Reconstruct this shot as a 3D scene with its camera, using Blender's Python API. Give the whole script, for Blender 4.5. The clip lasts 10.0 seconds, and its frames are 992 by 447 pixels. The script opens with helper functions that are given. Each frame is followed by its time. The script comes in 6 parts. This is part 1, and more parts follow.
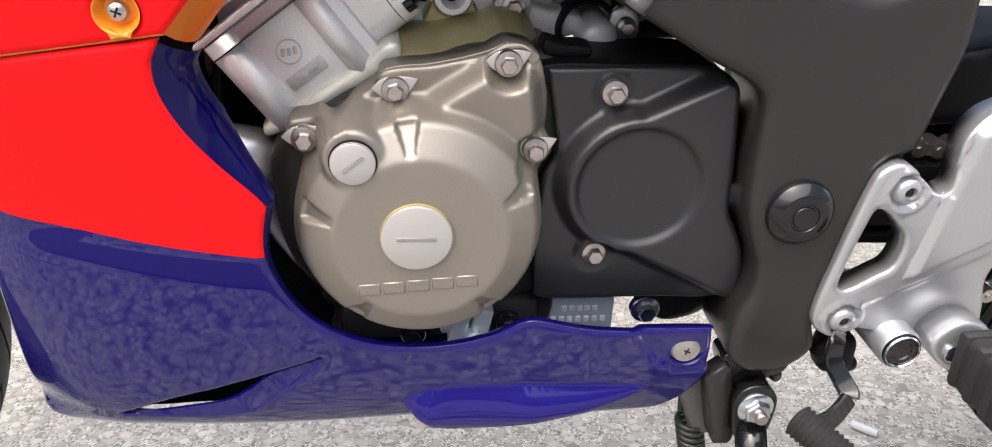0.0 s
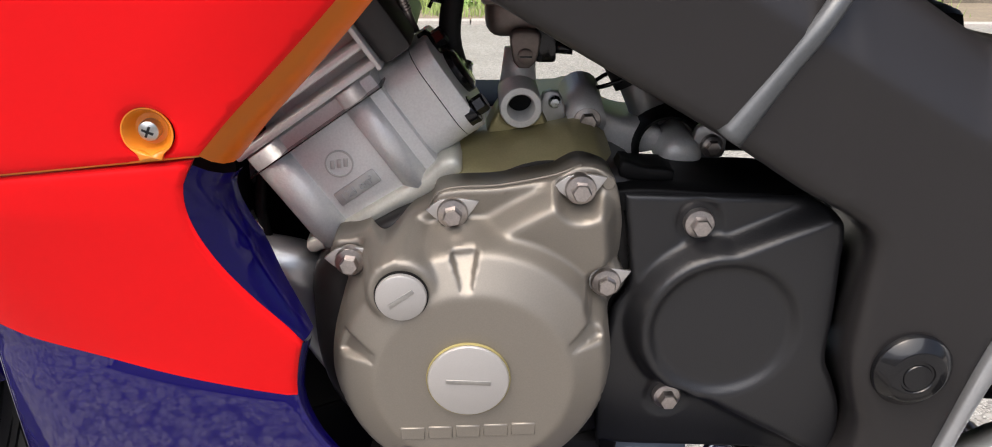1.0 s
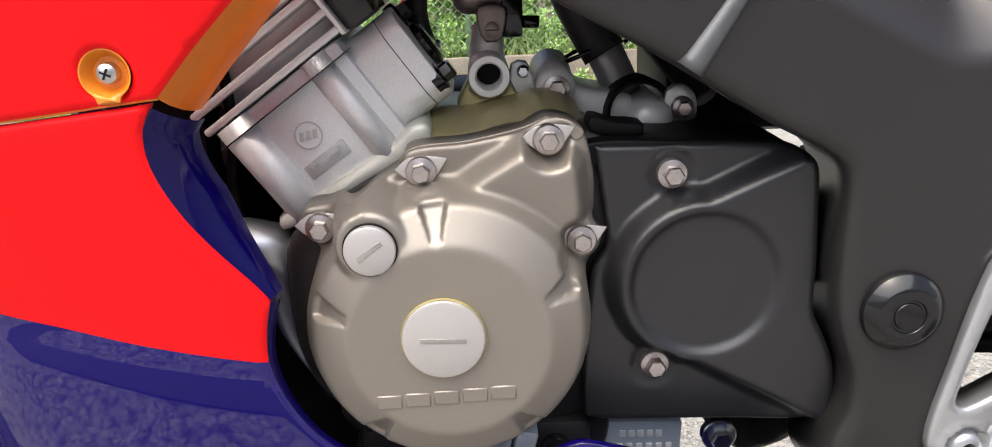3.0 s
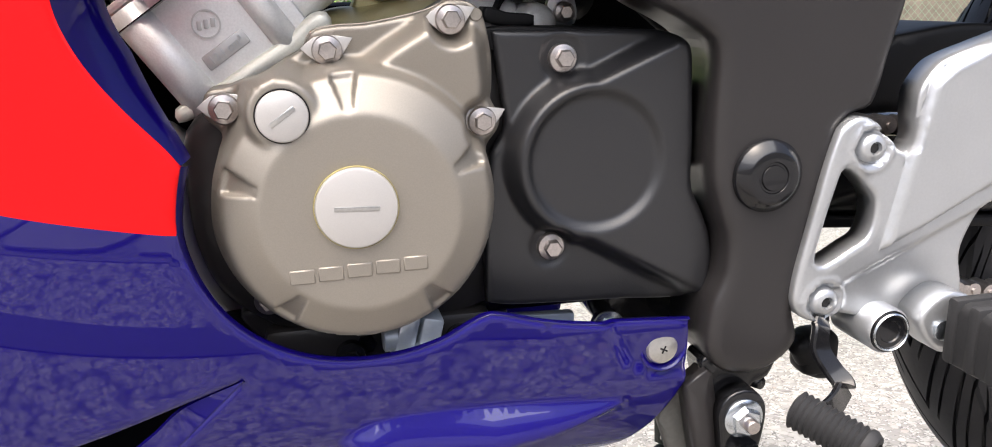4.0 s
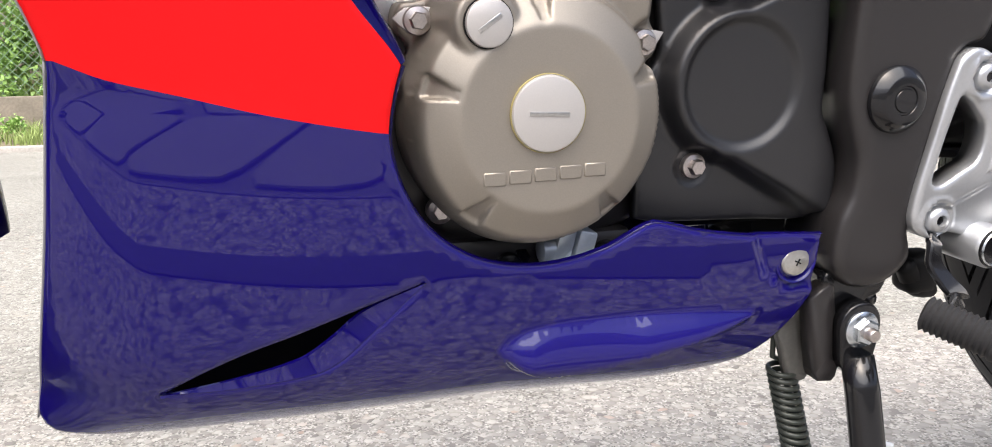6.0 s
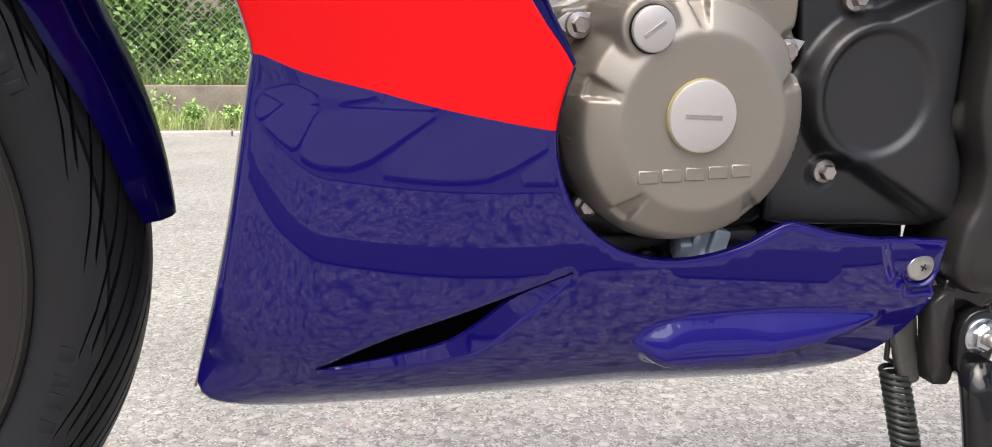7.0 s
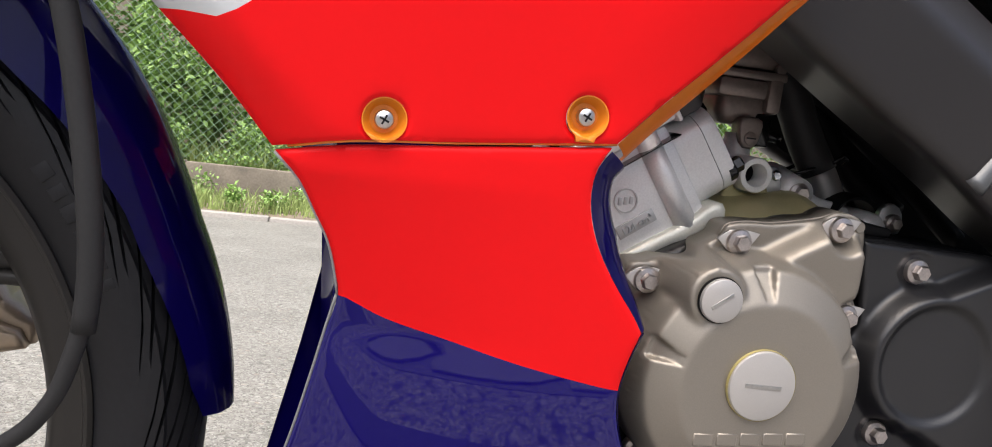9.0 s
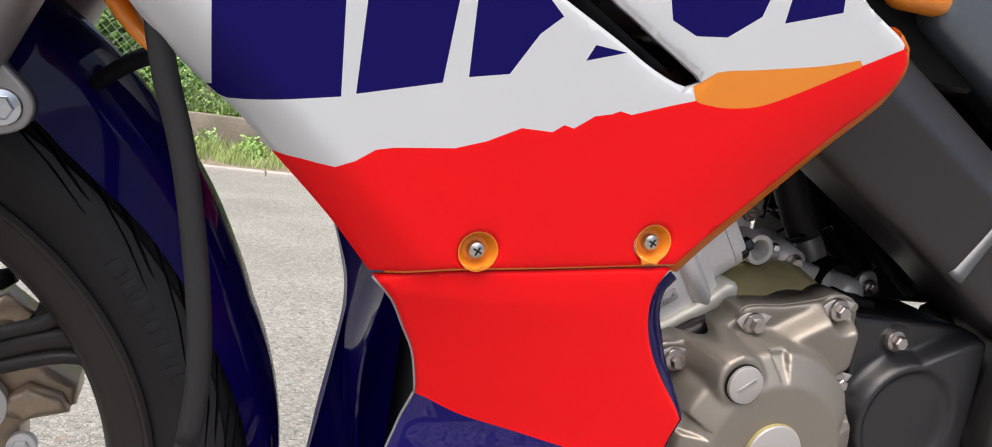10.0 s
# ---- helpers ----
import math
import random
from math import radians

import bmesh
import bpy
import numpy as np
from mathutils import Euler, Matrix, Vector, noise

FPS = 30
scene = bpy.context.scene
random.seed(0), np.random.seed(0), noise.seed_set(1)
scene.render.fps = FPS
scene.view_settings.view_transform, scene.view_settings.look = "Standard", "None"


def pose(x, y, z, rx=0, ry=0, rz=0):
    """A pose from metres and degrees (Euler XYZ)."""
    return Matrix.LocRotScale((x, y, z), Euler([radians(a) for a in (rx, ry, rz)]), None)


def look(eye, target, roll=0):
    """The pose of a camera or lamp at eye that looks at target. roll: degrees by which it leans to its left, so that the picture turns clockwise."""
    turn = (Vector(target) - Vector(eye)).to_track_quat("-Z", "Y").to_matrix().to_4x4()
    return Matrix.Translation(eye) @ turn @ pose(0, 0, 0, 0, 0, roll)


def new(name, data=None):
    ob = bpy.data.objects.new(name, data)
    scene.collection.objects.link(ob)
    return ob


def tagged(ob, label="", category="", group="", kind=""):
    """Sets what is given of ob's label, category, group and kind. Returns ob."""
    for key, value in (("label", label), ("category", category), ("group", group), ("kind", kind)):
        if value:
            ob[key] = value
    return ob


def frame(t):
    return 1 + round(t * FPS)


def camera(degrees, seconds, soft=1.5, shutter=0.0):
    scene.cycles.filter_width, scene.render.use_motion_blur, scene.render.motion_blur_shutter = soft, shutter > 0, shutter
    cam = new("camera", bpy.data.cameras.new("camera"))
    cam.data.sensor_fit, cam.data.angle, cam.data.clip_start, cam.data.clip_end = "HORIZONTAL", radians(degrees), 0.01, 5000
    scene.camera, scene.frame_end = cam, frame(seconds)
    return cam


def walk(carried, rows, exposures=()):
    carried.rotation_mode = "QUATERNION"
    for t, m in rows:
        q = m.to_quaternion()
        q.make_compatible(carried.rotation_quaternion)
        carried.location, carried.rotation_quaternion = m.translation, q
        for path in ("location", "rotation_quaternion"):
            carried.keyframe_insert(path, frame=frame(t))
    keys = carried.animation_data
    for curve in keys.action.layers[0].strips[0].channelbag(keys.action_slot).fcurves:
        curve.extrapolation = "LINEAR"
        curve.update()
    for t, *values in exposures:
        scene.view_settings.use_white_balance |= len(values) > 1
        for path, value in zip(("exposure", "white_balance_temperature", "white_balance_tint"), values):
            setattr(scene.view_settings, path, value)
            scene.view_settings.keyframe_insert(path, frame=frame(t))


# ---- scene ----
cam = camera(60.99, 10.0, soft=1.0)
PATH = [
    (0, (0.0028, -0.5317, 0.5429), (0.0475, -0.0748, 0.3448), -0.63),
    (0.5, (-0.0005, -0.5051, 0.5562), (0.0222, -0.0431, 0.3665), -0.34),
    (1, (0.0018, -0.4708, 0.5599), (0.0166, 0.0007, 0.3940), 0.54),
    (1.5, (0.0188, -0.4532, 0.5534), (0.0035, 0.0244, 0.4063), 1.00),
    (2, (0.0305, -0.4175, 0.5403), (-0.0188, 0.0636, 0.4136), 1.50),
    (2.5, (0.0397, -0.4399, 0.5261), (-0.0083, 0.0423, 0.4028), -1.87),
    (3, (0.0194, -0.4844, 0.4964), (0.0290, 0.0026, 0.3832), -2.39),
    (3.2, (0.0096, -0.4986, 0.4805), (0.0434, -0.0100, 0.3797), -2.10),
    (4.3, (-0.0379, -0.5134, 0.4042), (0.0819, -0.0363, 0.3148), -2.25),
    (4.5, (-0.0520, -0.5142, 0.3977), (0.0722, -0.0384, 0.3075), -2.13),
    (5, (-0.0729, -0.5220, 0.3896), (0.0645, -0.0496, 0.3007), -1.83),
    (5.2, (-0.0876, -0.5227, 0.3889), (0.0505, -0.0504, 0.2999), -1.83),
    (6.3, (-0.1664, -0.5137, 0.3730), (-0.0280, -0.0413, 0.2856), -0.86),
    (6.5, (-0.1817, -0.5151, 0.3696), (-0.0489, -0.0411, 0.2817), -0.56),
    (7, (-0.2115, -0.5223, 0.3806), (-0.0902, -0.0452, 0.2929), 0.37),
    (7.5, (-0.2224, -0.5387, 0.4022), (-0.1065, -0.0600, 0.3163), 1.86),
    (8, (-0.2224, -0.5445, 0.4276), (-0.1097, -0.0618, 0.3615), 3.77),
    (8.5, (-0.2222, -0.5444, 0.4606), (-0.1168, -0.0574, 0.4195), 4.31),
    (9, (-0.2381, -0.5200, 0.4562), (-0.1322, -0.0323, 0.4256), 6.31),
    (9.5, (-0.3119, -0.5137, 0.4896), (-0.1930, -0.0290, 0.4582), 7.77),
    (10, (-0.3358, -0.5243, 0.5364), (-0.1720, -0.0559, 0.4750), 7.80),
]
walk(cam, [(t, look(eye, target, roll)) for t, eye, target, roll in PATH],
     exposures=[(0.0, 1.08), (0.5, 0.82), (1.2, 0.74), (2.5, 0.88), (3.1, 1.08), (4.5, 1.38), (5.5, 1.25), (6.5, 1.02), (7.5, 0.96), (8.5, 0.82), (10.0, 0.66)])

# ---- world and light: a bright overcast noon ----
world = bpy.data.worlds.new("world")
scene.world = world
world.use_nodes = True
wn = world.node_tree.nodes
sky = wn.new("ShaderNodeTexSky")
sky.sky_type = "NISHITA"
sky.sun_disc = False
sky.sun_elevation, sky.sun_rotation = radians(66), radians(220)
sky.air_density, sky.dust_density, sky.ozone_density = 0.7, 7.0, 0.4
wn["Background"].inputs["Strength"].default_value = 0.15
world.node_tree.links.new(sky.outputs["Color"], wn["Background"].inputs["Color"])
sun = new("sun", bpy.data.lights.new("sun", "SUN"))
sun.data.energy, sun.data.angle, sun.data.color = 2.2, radians(90), (0.98, 0.985, 1.0)
sun.matrix_world = look((-1.0, -1.6, 4.6), (0, 0, 0))


# ---- materials ----
def material(name, colour, rough=0.5, metal=0.0, coat=0.0, grain=0.0, grain_size=400.0, mottle=0.0, mottle_size=12.0, bump=0.0, coat_rough=0.03, spec=0.5):
    """A surface with fine grain and large mottling of its colour and relief."""
    m = bpy.data.materials.new(name)
    m.use_nodes = True
    nt = m.node_tree
    b = nt.nodes["Principled BSDF"]
    b.inputs["Roughness"].default_value, b.inputs["Metallic"].default_value = rough, metal
    b.inputs["Coat Weight"].default_value, b.inputs["Coat Roughness"].default_value = coat, coat_rough
    b.inputs["Specular IOR Level"].default_value = spec
    co = nt.nodes.new("ShaderNodeTexCoord").outputs["Object"]
    big, fine = nt.nodes.new("ShaderNodeTexNoise"), nt.nodes.new("ShaderNodeTexNoise")
    big.inputs["Scale"].default_value, fine.inputs["Scale"].default_value = mottle_size, grain_size
    big.inputs["Detail"].default_value = 5
    for n in (big, fine):
        nt.links.new(co, n.inputs["Vector"])
    mix = nt.nodes.new("ShaderNodeMath")
    mix.operation = "MULTIPLY_ADD"
    nt.links.new(big.outputs["Fac"], mix.inputs[0])
    mix.inputs[1].default_value = 2 * mottle
    mix.inputs[2].default_value = 1 - mottle
    mix2 = nt.nodes.new("ShaderNodeMath")
    mix2.operation = "MULTIPLY_ADD"
    nt.links.new(fine.outputs["Fac"], mix2.inputs[0])
    mix2.inputs[1].default_value = 2 * grain
    mix2.inputs[2].default_value = 1 - grain
    mul = nt.nodes.new("ShaderNodeMath")
    mul.operation = "MULTIPLY"
    nt.links.new(mix.outputs[0], mul.inputs[0])
    nt.links.new(mix2.outputs[0], mul.inputs[1])
    vm = nt.nodes.new("ShaderNodeVectorMath")
    vm.operation = "SCALE"
    vm.inputs[0].default_value = colour
    nt.links.new(mul.outputs[0], vm.inputs["Scale"])
    nt.links.new(vm.outputs["Vector"], b.inputs["Base Color"])
    if bump:
        bn = nt.nodes.new("ShaderNodeBump")
        bn.inputs["Strength"].default_value, bn.inputs["Distance"].default_value = bump, 0.0006
        nt.links.new(fine.outputs["Fac"], bn.inputs["Height"])
        nt.links.new(bn.outputs["Normal"], b.inputs["Normal"])
    rr = nt.nodes.new("ShaderNodeMath")
    rr.operation = "MULTIPLY_ADD"
    nt.links.new(big.outputs["Fac"], rr.inputs[0])
    rr.inputs[1].default_value, rr.inputs[2].default_value = 0.25 * rough, 0.875 * rough
    nt.links.new(rr.outputs[0], b.inputs["Roughness"])
    return m


RED = material("red_paint", (0.85, 0.006, 0.009), 0.45, coat=0.08, coat_rough=0.2, mottle=0.03, spec=0.12)
BLUE = material("blue_paint", (0.005, 0.0016, 0.118), 0.40, coat=1.0, coat_rough=0.003, spec=0.05, mottle=0.02)
DECAL = material("blue_film", (0.006, 0.0035, 0.10), 0.45, spec=0.12, mottle=0.03)
WHITE = material("white_paint", (0.62, 0.64, 0.65), 0.35, coat=0.4, mottle=0.02)
ORANGE = material("orange_paint", (0.78, 0.24, 0.015), 0.38, coat=0.3, mottle=0.05)
CHAMPAGNE = material("champagne_paint", (0.285, 0.258, 0.220), 0.46, metal=0.65, grain=0.10, grain_size=1500, mottle=0.05, bump=0.05)
CAST = material("cast_aluminium", (0.74, 0.74, 0.73), 0.40, metal=0.28, grain=0.12, grain_size=900, mottle=0.12, mottle_size=25, bump=0.15)
CASTY = material("stained_cast_aluminium", (0.42, 0.375, 0.20), 0.40, metal=0.5, grain=0.12, grain_size=900, mottle=0.30, mottle_size=40, bump=0.15)
FORKP = material("grey_fork_paint", (0.30, 0.295, 0.29), 0.40, metal=0.5, grain=0.06, grain_size=700, mottle=0.06)
CLAMPZ = material("dull_zinc", (0.55, 0.60, 0.65), 0.35, metal=0.45, grain=0.1, mottle=0.2, mottle_size=90)
SATIN = material("satin_aluminium", (0.48, 0.49, 0.50), 0.33, metal=0.75, grain=0.06, grain_size=700, mottle=0.08, mottle_size=30)
CAP = material("silver_paint", (0.50, 0.48, 0.46), 0.42, metal=0.5, grain=0.05, grain_size=1500, mottle=0.03)
STEEL = material("zinc_steel", (0.55, 0.54, 0.52), 0.30, metal=1.0, grain=0.15, grain_size=600, mottle=0.2, mottle_size=80)
RUST = material("dull_steel", (0.50, 0.455, 0.43), 0.30, metal=0.95, grain=0.25, grain_size=900, mottle=0.3, mottle_size=150)
BLACKCOVER = material("satin_black_paint", (0.0135, 0.0135, 0.0150), 0.36, spec=0.60, grain=0.15, grain_size=1500, mottle=0.05, bump=0.12)
FRAMEP = material("dark_grey_frame_paint", (0.0225, 0.0205, 0.0207), 0.36, metal=0.15, spec=0.50, grain=0.12, grain_size=2200, mottle=0.05, bump=0.06)
GLOSSBLACK = material("gloss_black_paint", (0.007, 0.007, 0.008), 0.2, spec=0.3, coat=0.35, mottle=0.1, bump=0.03)
# near-black for plastic parts, and for pieces that stand in for deep shade
PLASTIC_AND_SHADE = material("black_plastic_and_shade", (0.004, 0.004, 0.0045), 0.5, spec=0.15, grain=0.2, grain_size=900, bump=0.1)
RUBBER = material("black_rubber", (0.020, 0.020, 0.021), 0.6, spec=0.35, grain=0.2, grain_size=500, mottle=0.2, bump=0.15)
TYRE = material("tyre_rubber", (0.0118, 0.012, 0.0140), 0.5, spec=0.32, grain=0.25, grain_size=300, mottle=0.3, mottle_size=18, bump=0.2)
RIMP = material("rim_paint", (0.028, 0.026, 0.024), 0.40, spec=0.35, metal=0.2, grain=0.1, grain_size=1500, mottle=0.08)
GOLD = material("gold_caliper_paint", (0.42, 0.33, 0.24), 0.42, metal=0.5, grain=0.1, mottle=0.15, mottle_size=40)
ZINC = material("bright_zinc_plate", (0.62, 0.66, 0.70), 0.25, metal=1.0, grain=0.08, mottle=0.15, mottle_size=70)
# pale grey for the sky highlight drawn along the panel edges
EDGE_GLINT = material("grey_edge_glint", (0.30, 0.30, 0.31), 0.4, mottle=0.1)
YELLOW = material("aged_yellow_seal", (0.33, 0.28, 0.11), 0.5, mottle=0.4, mottle_size=90)
PLATEM = material("weathered_cast_plate", (0.50, 0.50, 0.49), 0.45, metal=0.4, grain=0.1, mottle=0.1)
FLANGE = material("yellowed_cast_aluminium", (0.64, 0.635, 0.56), 0.42, metal=0.35, grain=0.12, grain_size=900, mottle=0.3, mottle_size=45, bump=0.12)
SPRINGP = material("dark_green_grey_paint", (0.035, 0.040, 0.034), 0.42, metal=0.3, grain=0.2, mottle=0.2)

# ---- shape helpers ----
LEAN = pose(0, 0, 0, 5.0, 0, 0)


def part(name, bm, mat, parent, label=""):
    """Links a bmesh as one mesh object under a thing or a part."""
    me = bpy.data.meshes.new(name)
    bm.to_mesh(me)
    bm.free()
    if "outer_skin" in me.attributes:
        # the pressed skins keep the normals of the true curve, so that the gloss runs smoothly
        vn = np.zeros(len(me.vertices) * 3, np.float32)
        me.attributes["true_normal"].data.foreach_get("vector", vn)
        vn = vn.reshape(-1, 3)
        skin = np.zeros(len(me.polygons), np.int32)
        me.attributes["outer_skin"].data.foreach_get("value", skin)
        ln = np.zeros((len(me.loops), 3), np.float32)
        for p, s in zip(me.polygons, skin):
            if s:
                for li in p.loop_indices:
                    ln[li] = vn[me.loops[li].vertex_index]
        me.normals_split_custom_set([tuple(n) for n in ln])
    for m in mat if isinstance(mat, (list, tuple)) else (mat,):
        me.materials.append(m)
    ob = new(name, me)
    ob.parent = parent
    return tagged(ob, label)


def smooth(bm, angle=35):
    for f in bm.faces:
        f.smooth = True
    for e in bm.edges:
        if len(e.link_faces) == 2 and e.calc_face_angle(0) > radians(angle):
            e.smooth = False
    return bm


def spline(pts, step, closed=True):
    """A smooth curve through the points; a point given twice in a row is a corner."""
    pts = [np.array(p, float) for p in pts]
    n = len(pts)
    segs, out = (n if closed else n - 1), []
    for i in range(segs):
        a, b = pts[i], pts[(i + 1) % n]
        ln = np.linalg.norm(b - a)
        if ln < 1e-9:
            continue
        p0 = pts[i - 1] if (closed or i > 0) else a
        p3 = pts[(i + 2) % n] if (closed or i + 2 < n) else b
        if np.linalg.norm(a - p0) < 1e-9:
            p0 = a - (b - a)
            m1 = b - a
        else:
            m1 = (b - p0) / (np.linalg.norm(b - a) + np.linalg.norm(a - p0)) * ln
        if np.linalg.norm(p3 - b) < 1e-9:
            m2 = b - a
        else:
            m2 = (p3 - a) / (np.linalg.norm(p3 - b) + ln) * ln
        k = max(1, int(round(ln / step)))
        for j in range(k):
            t = j / k
            out.append((2 * t**3 - 3 * t**2 + 1) * a + (t**3 - 2 * t**2 + t) * m1 + (-2 * t**3 + 3 * t**2) * b + (t**3 - t**2) * m2)
    if not closed:
        out.append(pts[-1])
    return np.array(out)


def inside(poly, p):
    """Which of the points p lie in the polygon."""
    x, y = p[:, 0], p[:, 1]
    res = np.zeros(len(p), bool)
    for (x1, y1), (x2, y2) in zip(poly, np.roll(poly, -1, 0)):
        c = (y1 > y) != (y2 > y)
        with np.errstate(divide="ignore", invalid="ignore"):
            res ^= c & (x < (x2 - x1) * (y - y1) / (y2 - y1) + x1)
    return res


def edge_distance(poly, p, closed=True):
    best = np.full(len(p), 1e9)
    q = np.roll(poly, -1, 0) if closed else poly[1:]
    for a, b in zip(poly, q):
        d = b - a
        t = np.clip(((p - a) @ d) / max(d @ d, 1e-12), 0, 1)
        best = np.minimum(best, np.linalg.norm(p - a - t[:, None] * d, axis=1))
    return best


def sheet(outline, height, thick, radius=0.0, step=0.006, holes=(), lines=(), paint=None, raw=False, exact=None, relax=0):
    """A formed sheet or cover: an outline in x and z, filled, with its y from height(x, z), edges rounded by radius, and thick metres deep."""
    from mathutils.geometry import delaunay_2d_cdt
    outline = np.array(outline) if raw else spline(outline, step)
    loops = [outline] + [np.array(h) for h in holes]
    pts, edges = [], []
    for lp in loops:
        k = len(pts)
        pts += [tuple(p) for p in lp]
        edges += [(k + i, k + (i + 1) % len(lp)) for i in range(len(lp))]
    for ln in lines:
        k = len(pts)
        pts += [tuple(p) for p in ln]
        edges += [(k + i, k + i + 1) for i in range(len(ln) - 1)]
    lo, hi = outline.min(0), outline.max(0)
    gx, gz = np.meshgrid(np.arange(lo[0], hi[0], step), np.arange(lo[1], hi[1], step))
    gx[1::2] += step / 2
    g = np.stack([gx.ravel(), gz.ravel()], 1)
    extra = [g]
    if radius:
        for lp in loops:
            t = np.roll(lp, -1, 0) - np.roll(lp, 1, 0)
            nrm = np.stack([-t[:, 1], t[:, 0]], 1) / (np.linalg.norm(t, axis=1)[:, None] + 1e-12)
            for s in (-1, 1):
                for f in (0.12, 0.4, 1.0):
                    extra.append(lp + nrm * s * radius * f)
    for k, e in enumerate(extra):
        ok = inside(outline, e)
        d = edge_distance(outline, e)
        for h in loops[1:]:
            ok &= ~inside(h, e)
            d = np.minimum(d, edge_distance(h, e))
        ok &= d > (max(step * 0.45, radius * 1.05) if k == 0 else radius * 0.1)
        pts += [tuple(p) for p in e[ok]]
    v, _, tris, _, _, _ = delaunay_2d_cdt([Vector(p) for p in pts], edges, [], 0, 1e-6)
    v = np.array([tuple(p) for p in v])
    tris = np.array([f for f in tris if len(f) == 3])
    c = v[tris].mean(1)
    ok = inside(outline, c)
    for h in loops[1:]:
        ok &= ~inside(h, c)
    tris, c = tris[ok], c[ok]
    y = np.array([height(a, b) for a, b in v])
    for _ in range(relax):
        total, near = np.zeros(len(v)), np.zeros(len(v))
        for a, b in ((0, 1), (1, 2), (2, 0)):
            for s, e in ((a, b), (b, a)):
                np.add.at(total, tris[:, s], y[tris[:, e]])
                np.add.at(near, tris[:, s], 1)
        y = np.where(near > 0, 0.4 * y + 0.6 * total / np.maximum(near, 1), y)
    if radius:
        d = edge_distance(outline, v)
        for h in loops[1:]:
            d = np.minimum(d, edge_distance(h, v))
        q = np.clip(radius - d, 0, radius)
        y = y + radius - np.sqrt(np.maximum(radius**2 - q**2, 0))
    if exact:
        def full(q):
            h = np.array([height(a, b) for a, b in q])
            if radius:
                e = edge_distance(outline, q)
                for hole in loops[1:]:
                    e = np.minimum(e, edge_distance(hole, q))
                k = np.clip(radius - e, 0, radius * 0.97)
                h = h + radius - np.sqrt(radius**2 - k**2)
            return h
        ex, ez = np.array([1.5e-3, 0]), np.array([0, 1.5e-3])
        nrm = np.stack([(full(v + ex) - full(v - ex)) / 3e-3, -np.ones(len(v)), (full(v + ez) - full(v - ez)) / 3e-3], 1)
        nrm /= np.linalg.norm(nrm, axis=1)[:, None]
    kinds = paint(c) if paint else np.zeros(len(c), int)
    bm = bmesh.new()
    if exact:
        layer = bm.verts.layers.float_vector.new("true_normal")
        face_layer = bm.faces.layers.int.new("outer_skin")
    used = sorted(set(tris.ravel()))
    front = {i: bm.verts.new((v[i][0], y[i], v[i][1])) for i in used}
    if exact:
        for i in used:
            if exact(*v[i]):
                front[i][layer] = Vector(nrm[i])
    back = {i: bm.verts.new((v[i][0], y[i] + thick, v[i][1])) for i in used} if thick else {}
    count = {}
    for f, k in zip(tris, kinds):
        a, b, d3 = (int(i) for i in f)
        if (v[b][0] - v[a][0]) * (v[d3][1] - v[a][1]) - (v[b][1] - v[a][1]) * (v[d3][0] - v[a][0]) < 0:
            b, d3 = d3, b
        skin = bm.faces.new((front[a], front[b], front[d3]))
        skin.material_index = int(k)
        if exact:
            skin[face_layer] = 1
        if thick:
            bm.faces.new((back[a], back[d3], back[b])).material_index = int(k)
        for e in ((a, b), (b, d3), (d3, a)):
            count[e] = int(k)
    if thick:
        for (a, b), k in list(count.items()):
            if (b, a) not in count:
                bm.faces.new((front[b], front[a], back[a], back[b])).material_index = k
    return smooth(bm, 40)


def ring(bm, centre, ax, u, w, radius, n, ell=1.0):
    return [bm.verts.new(centre + radius * (math.cos(t) * u + ell * math.sin(t) * w)) for t in (2 * math.pi * i / n for i in range(n))]


def tube(pts, radius, n=10, step=0.01, caps=True, smoothed=True, ell=1.0):
    """A round bar along a path; radius: one, or one for each point given."""
    p = np.array(pts, float)
    rr = np.full(len(p), radius) if np.isscalar(radius) else np.array(radius, float)
    if smoothed and len(p) > 2:
        q = spline(np.c_[p, rr], step, closed=False)
        p, rr = q[:, :3], q[:, 3]
    bm = bmesh.new()
    prev, rings = None, []
    for i in range(len(p)):
        t = Vector(p[min(i + 1, len(p) - 1)] - p[max(i - 1, 0)]).normalized()
        if prev is None:
            prev = t.orthogonal().normalized()
        u = (prev - t * prev.dot(t)).normalized()
        prev = u
        rings.append(ring(bm, Vector(p[i]), t, u, t.cross(u), float(rr[i]), n, ell))
    for a, b in zip(rings, rings[1:]):
        for i in range(n):
            bm.faces.new((a[i], a[(i + 1) % n], b[(i + 1) % n], b[i]))
    if caps:
        bm.faces.new(rings[0][::-1])
        bm.faces.new(rings[-1])
    return smooth(bm, 50)


